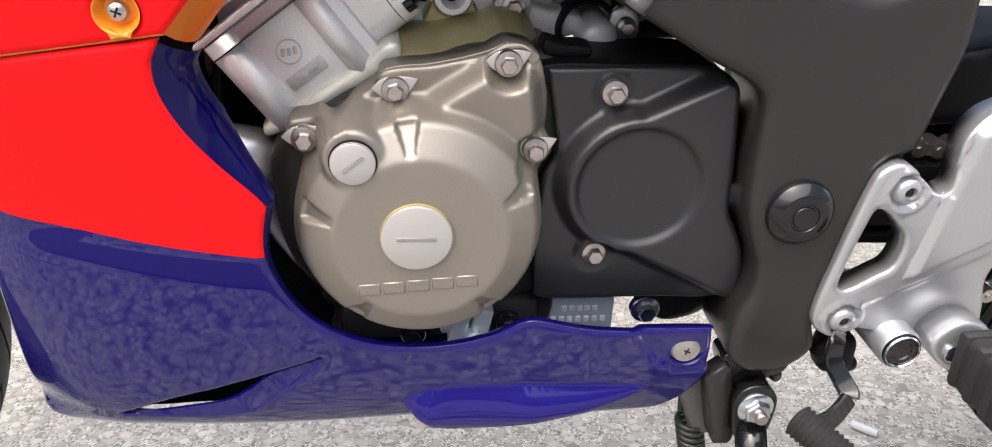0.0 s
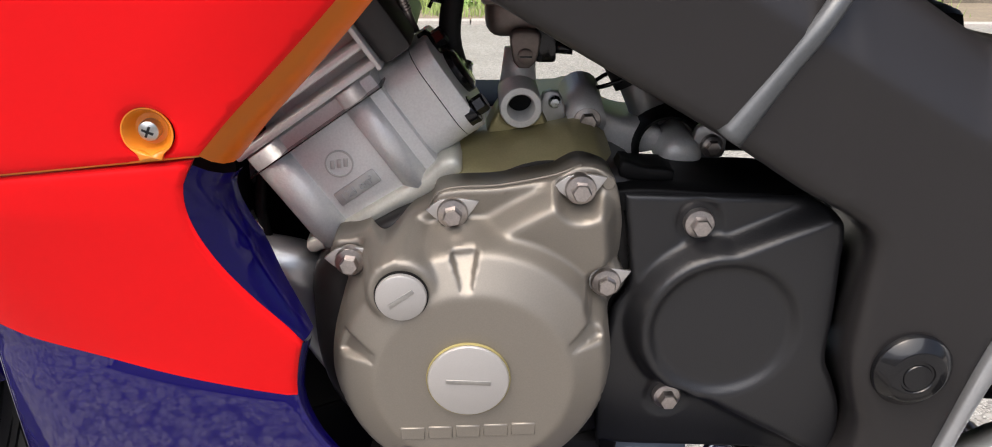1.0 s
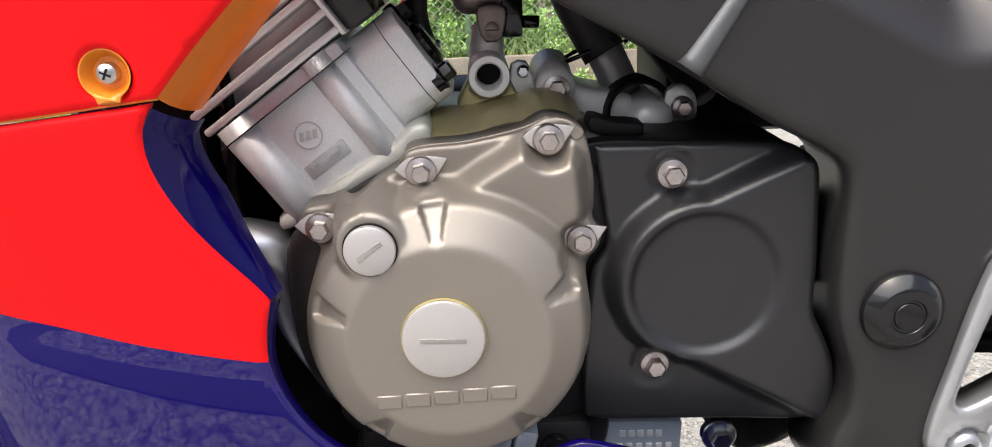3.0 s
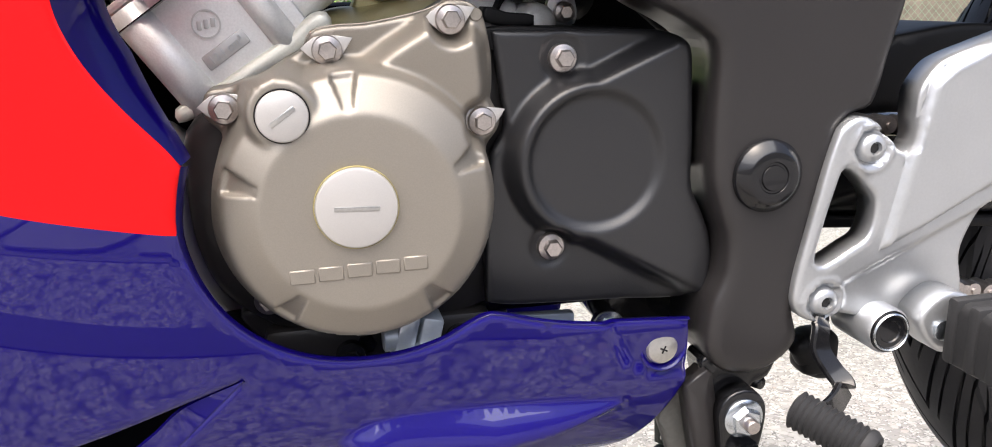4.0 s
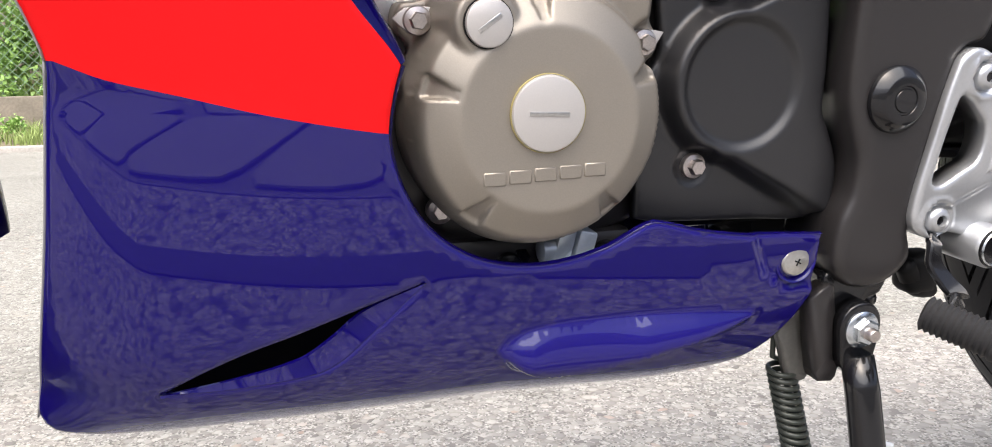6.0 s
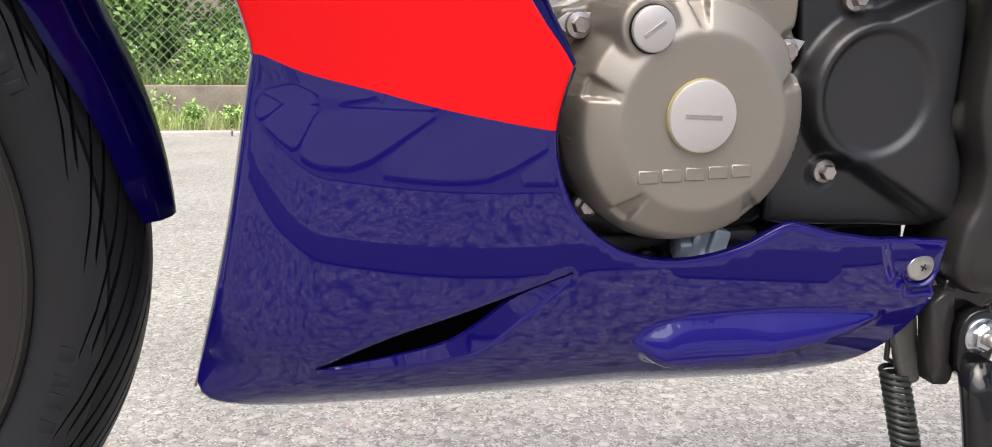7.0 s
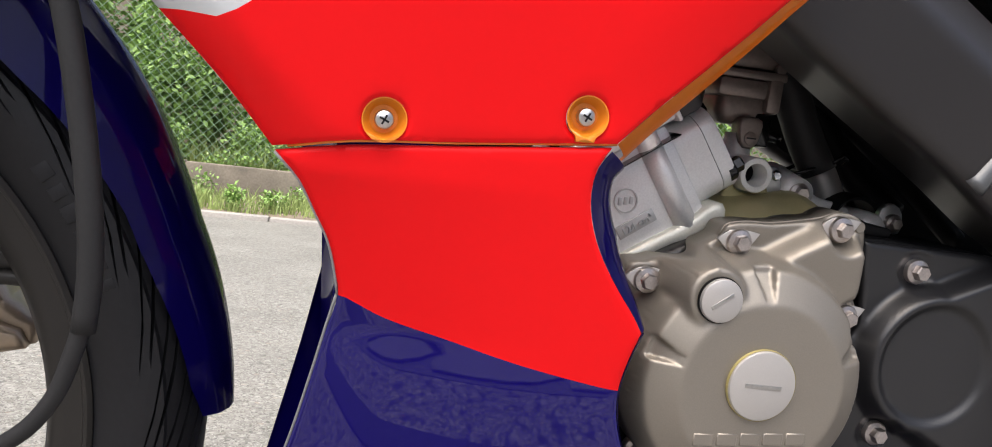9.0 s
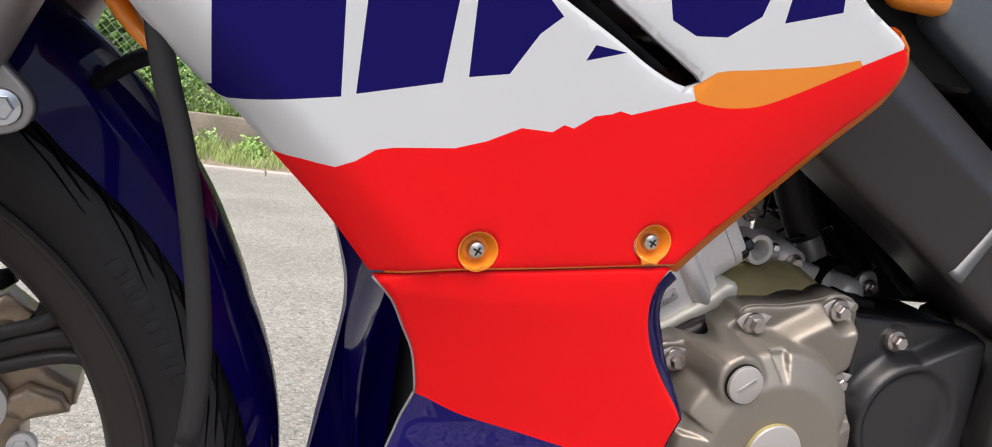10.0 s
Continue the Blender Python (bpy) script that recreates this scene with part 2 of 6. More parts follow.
def lathe(profile, centre, axis=(0, -1, 0), n=32, closed_ends=True, start=None):
    """Turns a profile of (radius, distance along the axis) about the axis."""
    ax = Vector(axis).normalized()
    u = Vector(start).normalized() if start else ax.orthogonal().normalized()
    w = ax.cross(u)
    bm = bmesh.new()
    rings = []
    for r, d in profile:
        c = Vector(centre) + ax * d
        rings.append([bm.verts.new(c)] if r < 1e-7 else ring(bm, c, ax, u, w, r, n))
    for a, b in zip(rings, rings[1:]):
        for i in range(n):
            j = (i + 1) % n
            if len(a) == 1 and len(b) == 1:
                continue
            if len(a) == 1:
                bm.faces.new((a[0], b[j], b[i]))
            elif len(b) == 1:
                bm.faces.new((a[i], a[j], b[0]))
            else:
                bm.faces.new((a[i], a[j], b[j], b[i]))
    bmesh.ops.recalc_face_normals(bm, faces=bm.faces)
    return smooth(bm, 35)


def block(lo, hi, bevel=0.002, turn=None, segments=2):
    """A box between two corners with rounded edges, turned by a matrix."""
    bm = bmesh.new()
    bmesh.ops.create_cube(bm, size=1)
    lo, hi = Vector(lo), Vector(hi)
    for v in bm.verts:
        v.co = Vector([(lo[i] + hi[i]) / 2 + v.co[i] * (hi[i] - lo[i]) for i in range(3)])
    if bevel:
        bmesh.ops.bevel(bm, geom=bm.edges[:], offset=bevel, segments=segments, affect="EDGES", profile=0.5)
    if turn:
        bm.transform(turn)
    return smooth(bm, 40)


def prism(poly, y0, y1, bevel=0.0015, sharp=False):
    """A flat plate: an outline in x and z between two depths, with chamfered rims."""
    poly = np.array(poly, float) if sharp else spline(poly, 0.004)
    return sheet(poly, lambda x, z: min(y0, y1), abs(y1 - y0), bevel, step=0.008, raw=True)


def join(*parts):
    """Several pieces of one part as one bmesh."""
    out = bmesh.new()
    for b in parts:
        me = bpy.data.meshes.new("piece")
        b.to_mesh(me)
        b.free()
        out.from_mesh(me)
        bpy.data.meshes.remove(me)
    return out


def hex_bolt(parent, at, size=0.008, head=0.005, flange=0.0072, mat=None, axis=(0, -1, 0), name="flange_bolt", spin=0.3):
    """A flange bolt with a hexagon head and a dished top."""
    ax = Vector(axis).normalized()
    a = lathe([(0, -0.004), (flange, -0.004), (flange, 0.0006), (flange * 0.93, 0.0014), (size * 0.5, 0.0022)], at, axis, 28)
    r = size / math.sqrt(3)
    u = ax.orthogonal().normalized()
    u = Matrix.Rotation(spin, 3, ax) @ u
    b = lathe([(r, 0.001), (r, head * 0.86), (r * 0.86, head), (0, head + 0.0001)], at, axis, 6, start=u)
    for f in b.faces:
        f.smooth = False
    return part(name, join(a, b), mat or RUST, parent)


motorcycle = tagged(new("motorcycle"), "red and blue sports motorcycle leaning on its side stand on asphalt", "motorcycle")
motorcycle.matrix_world = LEAN

MID = 0.035          # the motorcycle's middle plane
FRONT = (-0.567, 0.040, 0.284)   # front axle


def ramp(x, xs, ys):
    return float(np.interp(x, xs, ys))


def ease(t):
    t = min(1.0, max(0.0, t))
    return t * t * (3 - 2 * t)


# ---- fairings ----
def upper_y(x, z):
    front = -0.31 + (z - 0.519) * -1.1 if z < 0.58 else -0.377
    curl = (0.010 + 0.012 * min(1, max(0, (z - 0.47) / 0.06))) * max(0.0, 1 - (x - front) / 0.035) ** 2 if x > front - 0.02 else 0.03
    back = ((z - 0.486) * 0.638 - (x + 0.1045) * 0.770)
    tuck = 0.004 * max(0.0, 1 - back / 0.035) ** 2 * math.sin(math.pi * min(1, max(0, (z - 0.486) / 0.114))) if back > -0.02 else 0.0
    return -(0.110 + 0.14 * (z - 0.49)) + min(curl, 0.03) + tuck


BELLY_Z = (0.150, 0.160, 0.173, 0.185, 0.196, 0.208, 0.228, 0.25, 0.28, 0.31, 0.364, 0.40, 0.44, 0.49)
BELLY_Y = (-0.052, -0.031, -0.006, 0.015, 0.031, 0.043, 0.056, 0.065, 0.074, 0.082, 0.094, 0.0995, 0.1050, 0.112)


def smooth_curve(xs, ys):
    """A smooth table of 300 values through the points, averaged so that no kink shows in the gloss."""
    p = spline(list(zip(xs, ys)), 0.0008, closed=False)
    t = np.linspace(xs[0], xs[-1], 300)
    v = np.interp(t, p[:, 0], p[:, 1])
    w = np.hanning(35)
    w /= w.sum()
    pad = np.r_[2 * v[0] - v[17:0:-1], v, 2 * v[-1] - v[-2:-19:-1]]
    return t, np.convolve(pad, w, "valid")


BELLY_Z, BELLY_Y = smooth_curve(BELLY_Z, BELLY_Y)


def belly_y(x, z):
    inset = (max(0.0, -0.05 - x) / 0.2) ** 2 * 0.028 + (max(0.0, -0.195 - x) / 0.06) ** 2 * 0.016
    inset *= (1 - 0.75 * min(1, max(0, (z - 0.38) / 0.08))) * ease((z - 0.150) / 0.07)
    return min(0.031, -(ramp(z, BELLY_Z, BELLY_Y) - inset + min(1, max(0, x / 0.1)) * 0.010))


BLISTER_X = (-0.013, -0.009, 0.0, 0.012, 0.022, 0.047, 0.061, 0.08, 0.111, 0.142)
BLISTER_TOP = (0.230, 0.237, 0.2415, 0.2455, 0.247, 0.2485, 0.2487, 0.2485, 0.247, 0.243)
BLISTER_LOW = (0.230, 0.224, 0.2175, 0.2145, 0.2145, 0.2175, 0.221, 0.2255, 0.2325, 0.242)


def blister_tables():
    t, top = smooth_curve(BLISTER_X, BLISTER_TOP)
    return t, top, smooth_curve(BLISTER_X, BLISTER_LOW)[1]


def blister(x, z):
    """The long teardrop ledge pressed out of the belly panel."""
    if not BLISTER_X[0] < x < BLISTER_X[-1]:
        return 0.0
    top, low = ramp(x, BLISTER_X, BLISTER_TOP), ramp(x, BLISTER_X, BLISTER_LOW)
    if top - low < 0.001:
        return 0.0
    t = (top - z) / (top - low)
    out = 0.019 * min(1, (top - low) / 0.026)
    if t < 0:
        return 0.0
    return out * (1 - (1 - t) ** 1.6) if t <= 1 else out * max(0.0, 1 - (low - z) / 0.0065) ** 1.6


BLISTER_X, BLISTER_TOP, BLISTER_LOW = blister_tables()


def lower_y(x, z):
    y = belly_y(x, z) - blister(x, z)
    pad = ease((0.047 - math.hypot(x - 0.172, z - 0.302)) / 0.0045)
    return y + 0.0035 * pad


LOWER = [(-0.2575, 0.4650), (-0.2575, 0.4650), (-0.246, 0.453), (-0.237, 0.437), (-0.230, 0.424), (-0.225, 0.407), (-0.223, 0.397), (-0.227, 0.375), (-0.231, 0.352),
         (-0.239, 0.31), (-0.251, 0.258), (-0.260, 0.222), (-0.2670, 0.193), (-0.261, 0.181), (-0.237, 0.1755), (-0.187, 0.1745), (-0.11, 0.173), (-0.02, 0.1705), (0.06, 0.174),
         (0.118, 0.184), (0.148, 0.196), (0.157, 0.206), (0.170, 0.230), (0.178, 0.2505), (0.178, 0.2505), (0.1772, 0.27), (0.1745, 0.2915), (0.1745, 0.2915), (0.150, 0.294), (0.125, 0.2955), (0.091, 0.301),
         (0.064, 0.3075), (0.054, 0.303), (0.04, 0.294), (0.019, 0.287), (-0.003, 0.285), (-0.027, 0.29), (-0.047, 0.301), (-0.062, 0.316), (-0.072, 0.334),
         (-0.0775, 0.351), (-0.079, 0.364), (-0.077, 0.38), (-0.0735, 0.394), (-0.0735, 0.394), (-0.079, 0.402), (-0.092, 0.418), (-0.103, 0.434), (-0.11, 0.449),
         (-0.113, 0.462), (-0.112, 0.474), (-0.107, 0.4840), (-0.107, 0.4840), (-0.18, 0.4762), (-0.227, 0.4710)]
REDLINE = [(-0.30, 0.42), (-0.224, 0.3985), (-0.2, 0.389), (-0.17, 0.3815), (-0.137, 0.373), (-0.103, 0.366), (-0.0795, 0.362), (-0.05, 0.358)]
SLOT_UP = [(-0.197, 0.2165), (-0.1745, 0.2312), (-0.1514, 0.2434), (-0.1253, 0.2539), (-0.091, 0.2681), (-0.0595, 0.2805)]
SLOT_LOW = [(-0.197, 0.2165), (-0.158, 0.2192), (-0.1174, 0.2265), (-0.104, 0.2340), (-0.085, 0.2540), (-0.0595, 0.2805)]
SLOT = [SLOT_UP[0]] + SLOT_UP + [SLOT_UP[-1]] + SLOT_LOW[-2:0:-1]


def mirrored(bm):
    layer = bm.verts.layers.float_vector.get("true_normal")
    for v in bm.verts:
        v.co.y = 2 * MID - v.co.y
        if layer:
            v[layer] = Vector((v[layer][0], -v[layer][1], v[layer][2]))
    bmesh.ops.reverse_faces(bm, faces=bm.faces)
    return bm


def fairing_lower(label, mirror):
    line = spline(REDLINE, 0.005, closed=False)
    line = line[inside(spline(LOWER, 0.005), line)]
    red = lambda c: np.where((c[:, 1] > np.interp(c[:, 0], [p[0] for p in REDLINE], [p[1] for p in REDLINE])) & (not mirror), 0, 1)
    bm = sheet(LOWER, lower_y, 0.0035, 0.003, 0.0055, holes=[spline(SLOT, 0.005)], lines=[line] + [list(zip(BLISTER_X[8:-8:6], (BLISTER_TOP + f * (BLISTER_LOW - BLISTER_TOP))[8:-8:6])) for f in (-0.03, 0.03, 0.2, 0.4, 0.6, 0.8, 0.96)] + [list(zip(BLISTER_X[8:-8:6], BLISTER_LOW[8:-8:6] - d)) for d in (0.0006, 0.003, 0.0060, 0.0085)],
               paint=red, exact=lambda x, z: True)
    return part("lower_fairing", mirrored(bm) if mirror else bm, [RED, BLUE], motorcycle, label)


def strip(edge, ys, out, deep, mat, name, parent):
    """The inward lip of a panel along an edge: out and deep grow it away from the panel and into the machine."""
    bm = bmesh.new()
    rows = []
    n = len(edge)
    for i, (p, y) in enumerate(zip(edge, ys)):
        t = edge[min(i + 1, n - 1)] - edge[max(i - 1, 0)]
        nr = np.array([-t[1], t[0]]) / (np.linalg.norm(t) + 1e-9)
        f = i / (n - 1)
        o, d = ramp(f, out[0], out[1]), ramp(f, deep[0], deep[1])
        row = []
        for k in range(5):
            s = k / 4
            q = p + nr * o * math.sin(s * math.pi / 2)
            row.append(bm.verts.new((q[0], y + 0.0022 + d * (1 - math.cos(s * math.pi / 2)) + 0.3 * d * s, q[1])))
        rows.append(row)
    for a, b in zip(rows, rows[1:]):
        for k in range(4):
            bm.faces.new((a[k], b[k], b[k + 1], a[k + 1]))
    bmesh.ops.solidify(bm, geom=bm.faces[:], thickness=0.0015)
    bmesh.ops.recalc_face_normals(bm, faces=bm.faces)
    return part(name, smooth(bm), mat, parent)


def cup_screw(parent, x, z, y, bezel=None, r=0.0043):
    """A cross-head panel screw, in a dished bezel where there is one."""
    if bezel:
        drop = 0.0116 if x > -0.15 else 0.0092
        part("screw_cup", lathe([(0.0099, -0.0004), (0.0099, 0.0002), (0.0094, 0.0001), (0.0086, -0.0012), (0.0076, -0.0042), (0.0062, -0.0056), (0.0, -0.0058)], (x, y, z), n=40), bezel, parent)
        part("cup_tab", prism([(x - 0.0078, z - 0.0058), (x - 0.0050, z - 0.0088), (x - 0.0042, z - drop), (x + 0.0042, z - drop + 0.0004), (x + 0.0050, z - 0.0088), (x + 0.0078, z - 0.0058), (x, z - 0.0092)], y - 0.0006, y + 0.002, 0.0003, True), bezel, parent)
        y += 0.0035
    head = lathe([(r * 0.96, -0.004), (r, 0.0004), (r * 0.9, 0.0018), (r * 0.5, 0.0028), (0, 0.0031)], (x, y, z), n=28)
    s = part("panel_screw", head, STEEL, parent)
    k = 0.0023 / r
    a = block((-r * k, -0.0004, -r * 0.2 * k), (r * k, 0.0004, r * 0.2 * k), 0.0001)
    b = block((-r * 0.2 * k, -0.0004, -r * k), (r * 0.2 * k, 0.0004, r * k), 0.0001)
    cross = join(a, b)
    cross.transform(pose(x, y - 0.0030, z, 0, 25, 0))
    # a black cross on the head, painted for the shade in the recess
    part("cross_slot", cross, GLOSSBLACK, parent)
    return s


lower = fairing_lower("glossy red and deep blue lower fairing panel with a vent slot", False)
lower_far = fairing_lower("glossy blue lower fairing panel of the far side", True)
cut = spline([(-0.107, 0.4825), (-0.112, 0.474), (-0.113, 0.462), (-0.11, 0.449), (-0.103, 0.434), (-0.092, 0.418), (-0.079, 0.402), (-0.0735, 0.394)], 0.004, closed=False)
strip(cut, [lower_y(x, z) for x, z in cut], ((0, 0.5, 1), (0.016, 0.015, 0.004)), ((0, 0.6, 1), (0.017, 0.016, 0.007)), BLUE, "inward_lip", lower)
cut = spline([(-0.0735, 0.394), (-0.077, 0.38), (-0.079, 0.364), (-0.0775, 0.351), (-0.072, 0.334), (-0.062, 0.316), (-0.047, 0.301), (-0.027, 0.29), (-0.003, 0.285), (0.019, 0.287),
              (0.04, 0.294), (0.054, 0.303), (0.064, 0.3075), (0.091, 0.301), (0.125, 0.2955), (0.175, 0.2915)], 0.005, closed=False)
strip(cut, [lower_y(x, z) - 0.001 for x, z in cut], ((0, 0.2, 1), (0.003, 0.0010, 0.0008)), ((0, 0.25, 1), (0.006, 0.0028, 0.0022)), BLUE, "rolled_edge", lower)
# thin pale tubes stand in for the front edges catching the sky
cut = spline([(-0.223, 0.397), (-0.227, 0.375), (-0.231, 0.352), (-0.239, 0.31), (-0.251, 0.258), (-0.260, 0.222), (-0.268, 0.19)], 0.006, closed=False)
part("edge_glint", tube([(x - 0.0006, lower_y(x, z) + 0.0035, z) for x, z in cut], 0.0008, 6, smoothed=False), EDGE_GLINT, lower, "pale grey line painted as the highlight of the panel edge")
cut = spline([(-0.2572, 0.4645), (-0.246, 0.453), (-0.237, 0.437), (-0.230, 0.424), (-0.225, 0.407), (-0.223, 0.397)], 0.005, closed=False)
part("edge_glint", tube([(x - 0.0004, lower_y(x, z) + 0.0026, z) for x, z in cut], 0.0007, 6, smoothed=False), EDGE_GLINT, lower, "pale grey line painted as the highlight of the panel edge")


def along(pts, n):
    """n points at even steps along a smooth curve."""
    q = spline(pts, 0.001, closed=False)
    d = np.r_[0, np.cumsum(np.linalg.norm(np.diff(q, axis=0), axis=1))]
    t = np.linspace(0, d[-1], n)
    return np.stack([np.interp(t, d, q[:, k]) for k in range(q.shape[1])], 1)


# the pressed-in lower half of the vent: a flat blue blade that closes towards the tip
outer = along([(x, z, lower_y(x, z) + 0.0008) for x, z in SLOT_LOW], 40)
inner_edge = along([(-0.197, 0.2158, lower_y(-0.197, 0.2155) + 0.001), (-0.1578, 0.2250, lower_y(-0.158, 0.225) + 0.0045), (-0.1243, 0.2362, lower_y(-0.124, 0.236) + 0.0055),
                    (-0.1080, 0.2492, lower_y(-0.107, 0.25) + 0.0055), (-0.0905, 0.2662, lower_y(-0.09, 0.267) + 0.0040), (-0.0595, 0.2802, lower_y(-0.0595, 0.28) + 0.001)], 40)
bm = bmesh.new()
rows = []
for p, q in zip(outer, inner_edge):
    row = []
    for u in (0, 0.06, 0.15, 0.4, 0.7, 0.93, 1.0):
        m = p + (q - p) * u
        row.append(bm.verts.new((m[0], m[2] + (0.0015 if u == 1.0 else 0), m[1])))
    rows.append(row)
for a, b in zip(rows, rows[1:]):
    for k in range(6):
        bm.faces.new((a[k], b[k], b[k + 1], a[k + 1]))
bmesh.ops.recalc_face_normals(bm, faces=bm.faces)
bmesh.ops.solidify(bm, geom=bm.faces[:], thickness=0.0016)
bmesh.ops.recalc_face_normals(bm, faces=bm.faces)
part("vent_blade", smooth(bm, 50), BLUE, lower)
# added black sheet in place of the shade seen through the vent
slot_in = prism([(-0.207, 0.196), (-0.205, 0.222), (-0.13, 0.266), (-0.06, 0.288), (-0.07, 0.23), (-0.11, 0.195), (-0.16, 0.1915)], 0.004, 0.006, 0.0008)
part("vent_dark_sheet", slot_in, PLASTIC_AND_SHADE, lower, "black sheet standing in for the shade behind the vent")
cup_screw(lower, 0.1605, 0.2752, -0.0790, None, 0.0092)
part("screw_recess", lathe([(0.0140, -0.001), (0.0138, 0.0008), (0.0128, 0.0014), (0.0118, 0.0008), (0.0108, -0.001)], (0.1622, -0.0775, 0.2745), n=40), BLUE, lower)

UPPER = [(-0.259, 0.4665), (-0.259, 0.4665), (-0.277, 0.487), (-0.293, 0.503), (-0.31, 0.519), (-0.328, 0.536), (-0.346, 0.549), (-0.372, 0.574), (-0.405, 0.62), (-0.42, 0.68), (-0.42, 0.68),
         (-0.30, 0.73), (-0.12, 0.73), (-0.10, 0.70), (-0.10, 0.70), (-0.068, 0.655), (-0.045, 0.631), (-0.031, 0.623), (-0.013, 0.614), (-0.007, 0.604), (-0.008, 0.596), (-0.012, 0.586),
         (-0.030, 0.5655), (-0.048, 0.545), (-0.068, 0.524), (-0.089, 0.503), (-0.1045, 0.486), (-0.1045, 0.486), (-0.18, 0.478), (-0.227, 0.4735)]
SCOOP = [(-0.119, 0.579), (-0.126, 0.5755), (-0.145, 0.581), (-0.166, 0.591), (-0.195, 0.604), (-0.225, 0.618), (-0.215, 0.632), (-0.19, 0.621), (-0.174, 0.608), (-0.164, 0.603), (-0.145, 0.593), (-0.127, 0.584)]
TORN = [(-0.33, 0.519), (-0.31, 0.519), (-0.298, 0.519), (-0.284, 0.518), (-0.276, 0.522), (-0.268, 0.528), (-0.26, 0.530), (-0.233, 0.533), (-0.219, 0.538), (-0.204, 0.546), (-0.189, 0.546), (-0.184, 0.55),
        (-0.179, 0.549), (-0.17, 0.556), (-0.162, 0.558), (-0.158, 0.560), (-0.152, 0.559), (-0.133, 0.566), (-0.121, 0.570)]
WEDGE = [(-0.121, 0.570), (-0.113, 0.5688), (-0.103, 0.5688), (-0.086, 0.572), (-0.067, 0.581), (-0.035, 0.599), (-0.037, 0.602), (-0.058, 0.596), (-0.092, 0.589), (-0.114, 0.5845), (-0.119, 0.579), (-0.1235, 0.5765)]
WEDGE = [tuple(p) for p in spline(WEDGE[:6] + [WEDGE[5]] + WEDGE[6:7] + WEDGE[6:], 0.005)]
WHITEZONE = TORN + [(-0.121, 0.572), (-0.119, 0.579), (-0.114, 0.5845), (-0.092, 0.589), (-0.058, 0.596), (-0.037, 0.602), (-0.035, 0.600), (-0.014, 0.611), (0.02, 0.63), (0.02, 0.75), (-0.5, 0.75), (-0.5, 0.519)]
# the lettering of the sponsor, as plain blue slanted blocks
BLOCKS = [[(-0.341, 0.590), (-0.337, 0.539), (-0.286, 0.549), (-0.290, 0.595)], [(-0.281, 0.600), (-0.280, 0.551), (-0.244, 0.561), (-0.243, 0.602)],
          [(-0.236, 0.604), (-0.233, 0.565), (-0.215, 0.569), (-0.205, 0.588), (-0.196, 0.597), (-0.204, 0.6035)],
          [(-0.181, 0.580), (-0.178, 0.5875), (-0.162, 0.5865)], [(-0.150, 0.619), (-0.144, 0.604), (-0.130, 0.599), (-0.114, 0.601), (-0.099, 0.613), (-0.096, 0.630), (-0.146, 0.640)],
          [(-0.086, 0.632), (-0.086, 0.612), (-0.056, 0.622), (-0.060, 0.640)]]


def fairing_upper(label, mirror):
    def densify(poly, closed):
        poly = [np.array(p) for p in poly]
        ends = poly[1:] + ([poly[0]] if closed else [])
        out = []
        for a, b in zip(poly, ends):
            k = max(1, int(np.linalg.norm(b - a) / 0.006))
            out += [a + (b - a) * i / k for i in range(k)]
        return np.array(out + [poly[0] if closed else poly[-1]])
    shape, scoop = spline(UPPER, 0.006), spline(SCOOP, 0.006)
    lines = []
    for poly, closed in [(TORN, False), (WEDGE, True), ([(-0.035, 0.5995), (-0.014, 0.611), (0.0, 0.619)], False)] + [(b, True) for b in BLOCKS]:
        ln = densify(poly, closed)
        run = []
        for p, ok in zip(ln, inside(shape, ln) & ~inside(scoop, ln)):
            if ok:
                run.append(p)
            else:
                lines.append(run)
                run = []
        lines.append(run)

    def paint(c):
        k = np.zeros(len(c), int)
        k[inside(np.array(WHITEZONE), c)] = 1
        k[inside(np.array(WEDGE), c)] = 2
        for b in BLOCKS:
            k[inside(np.array(b), c)] = 3
        return k
    bm = sheet(UPPER, upper_y, 0.0035, 0.003, 0.007, holes=[scoop] + [np.array([(x + 0.0097 * math.cos(a), z + 0.0097 * math.sin(a)) for a in np.linspace(0, 6.2832, 25)[:-1]]) for x, z in ((-0.1215, 0.4965), (-0.212, 0.4845))], lines=[ln for ln in lines if len(ln) > 1], paint=paint, exact=lambda x, z: True)
    return part("upper_fairing", mirrored(bm) if mirror else bm, [RED, WHITE, ORANGE, DECAL], motorcycle, label)


upper = fairing_upper("red upper fairing with white top, torn-edge graphic and blue blocks", False)
upper_far = fairing_upper("red and white upper fairing of the far side", True)
cut = spline([(-0.016, 0.6155), (-0.0095, 0.611), (-0.007, 0.604), (-0.008, 0.596), (-0.012, 0.586), (-0.030, 0.5655), (-0.048, 0.545), (-0.068, 0.524), (-0.089, 0.503), (-0.1045, 0.486)], 0.005, closed=False)
strip(cut[::-1], [upper_y(x, z) for x, z in cut[::-1]], ((0, 1), (-0.013, -0.008)), ((0, 1), (0.018, 0.012)), ORANGE, "inward_lip", upper)
part("lip_seam", tube([(x, upper_y(x, z) + 0.0030, z - 0.0002) for x, z in spline([(-0.252, 0.4678), (-0.227, 0.4735), (-0.18, 0.478), (-0.1045, 0.486)], 0.01, closed=False)], 0.0007, 6, smoothed=False), ORANGE, upper)
part("front_lip", tube([(-0.392, -0.060, 0.592), (-0.377, -0.066, 0.570), (-0.366, -0.074, 0.558), (-0.358, -0.080, 0.551)], [0.006, 0.005, 0.0035, 0.001], 10, 0.006), ORANGE, upper)
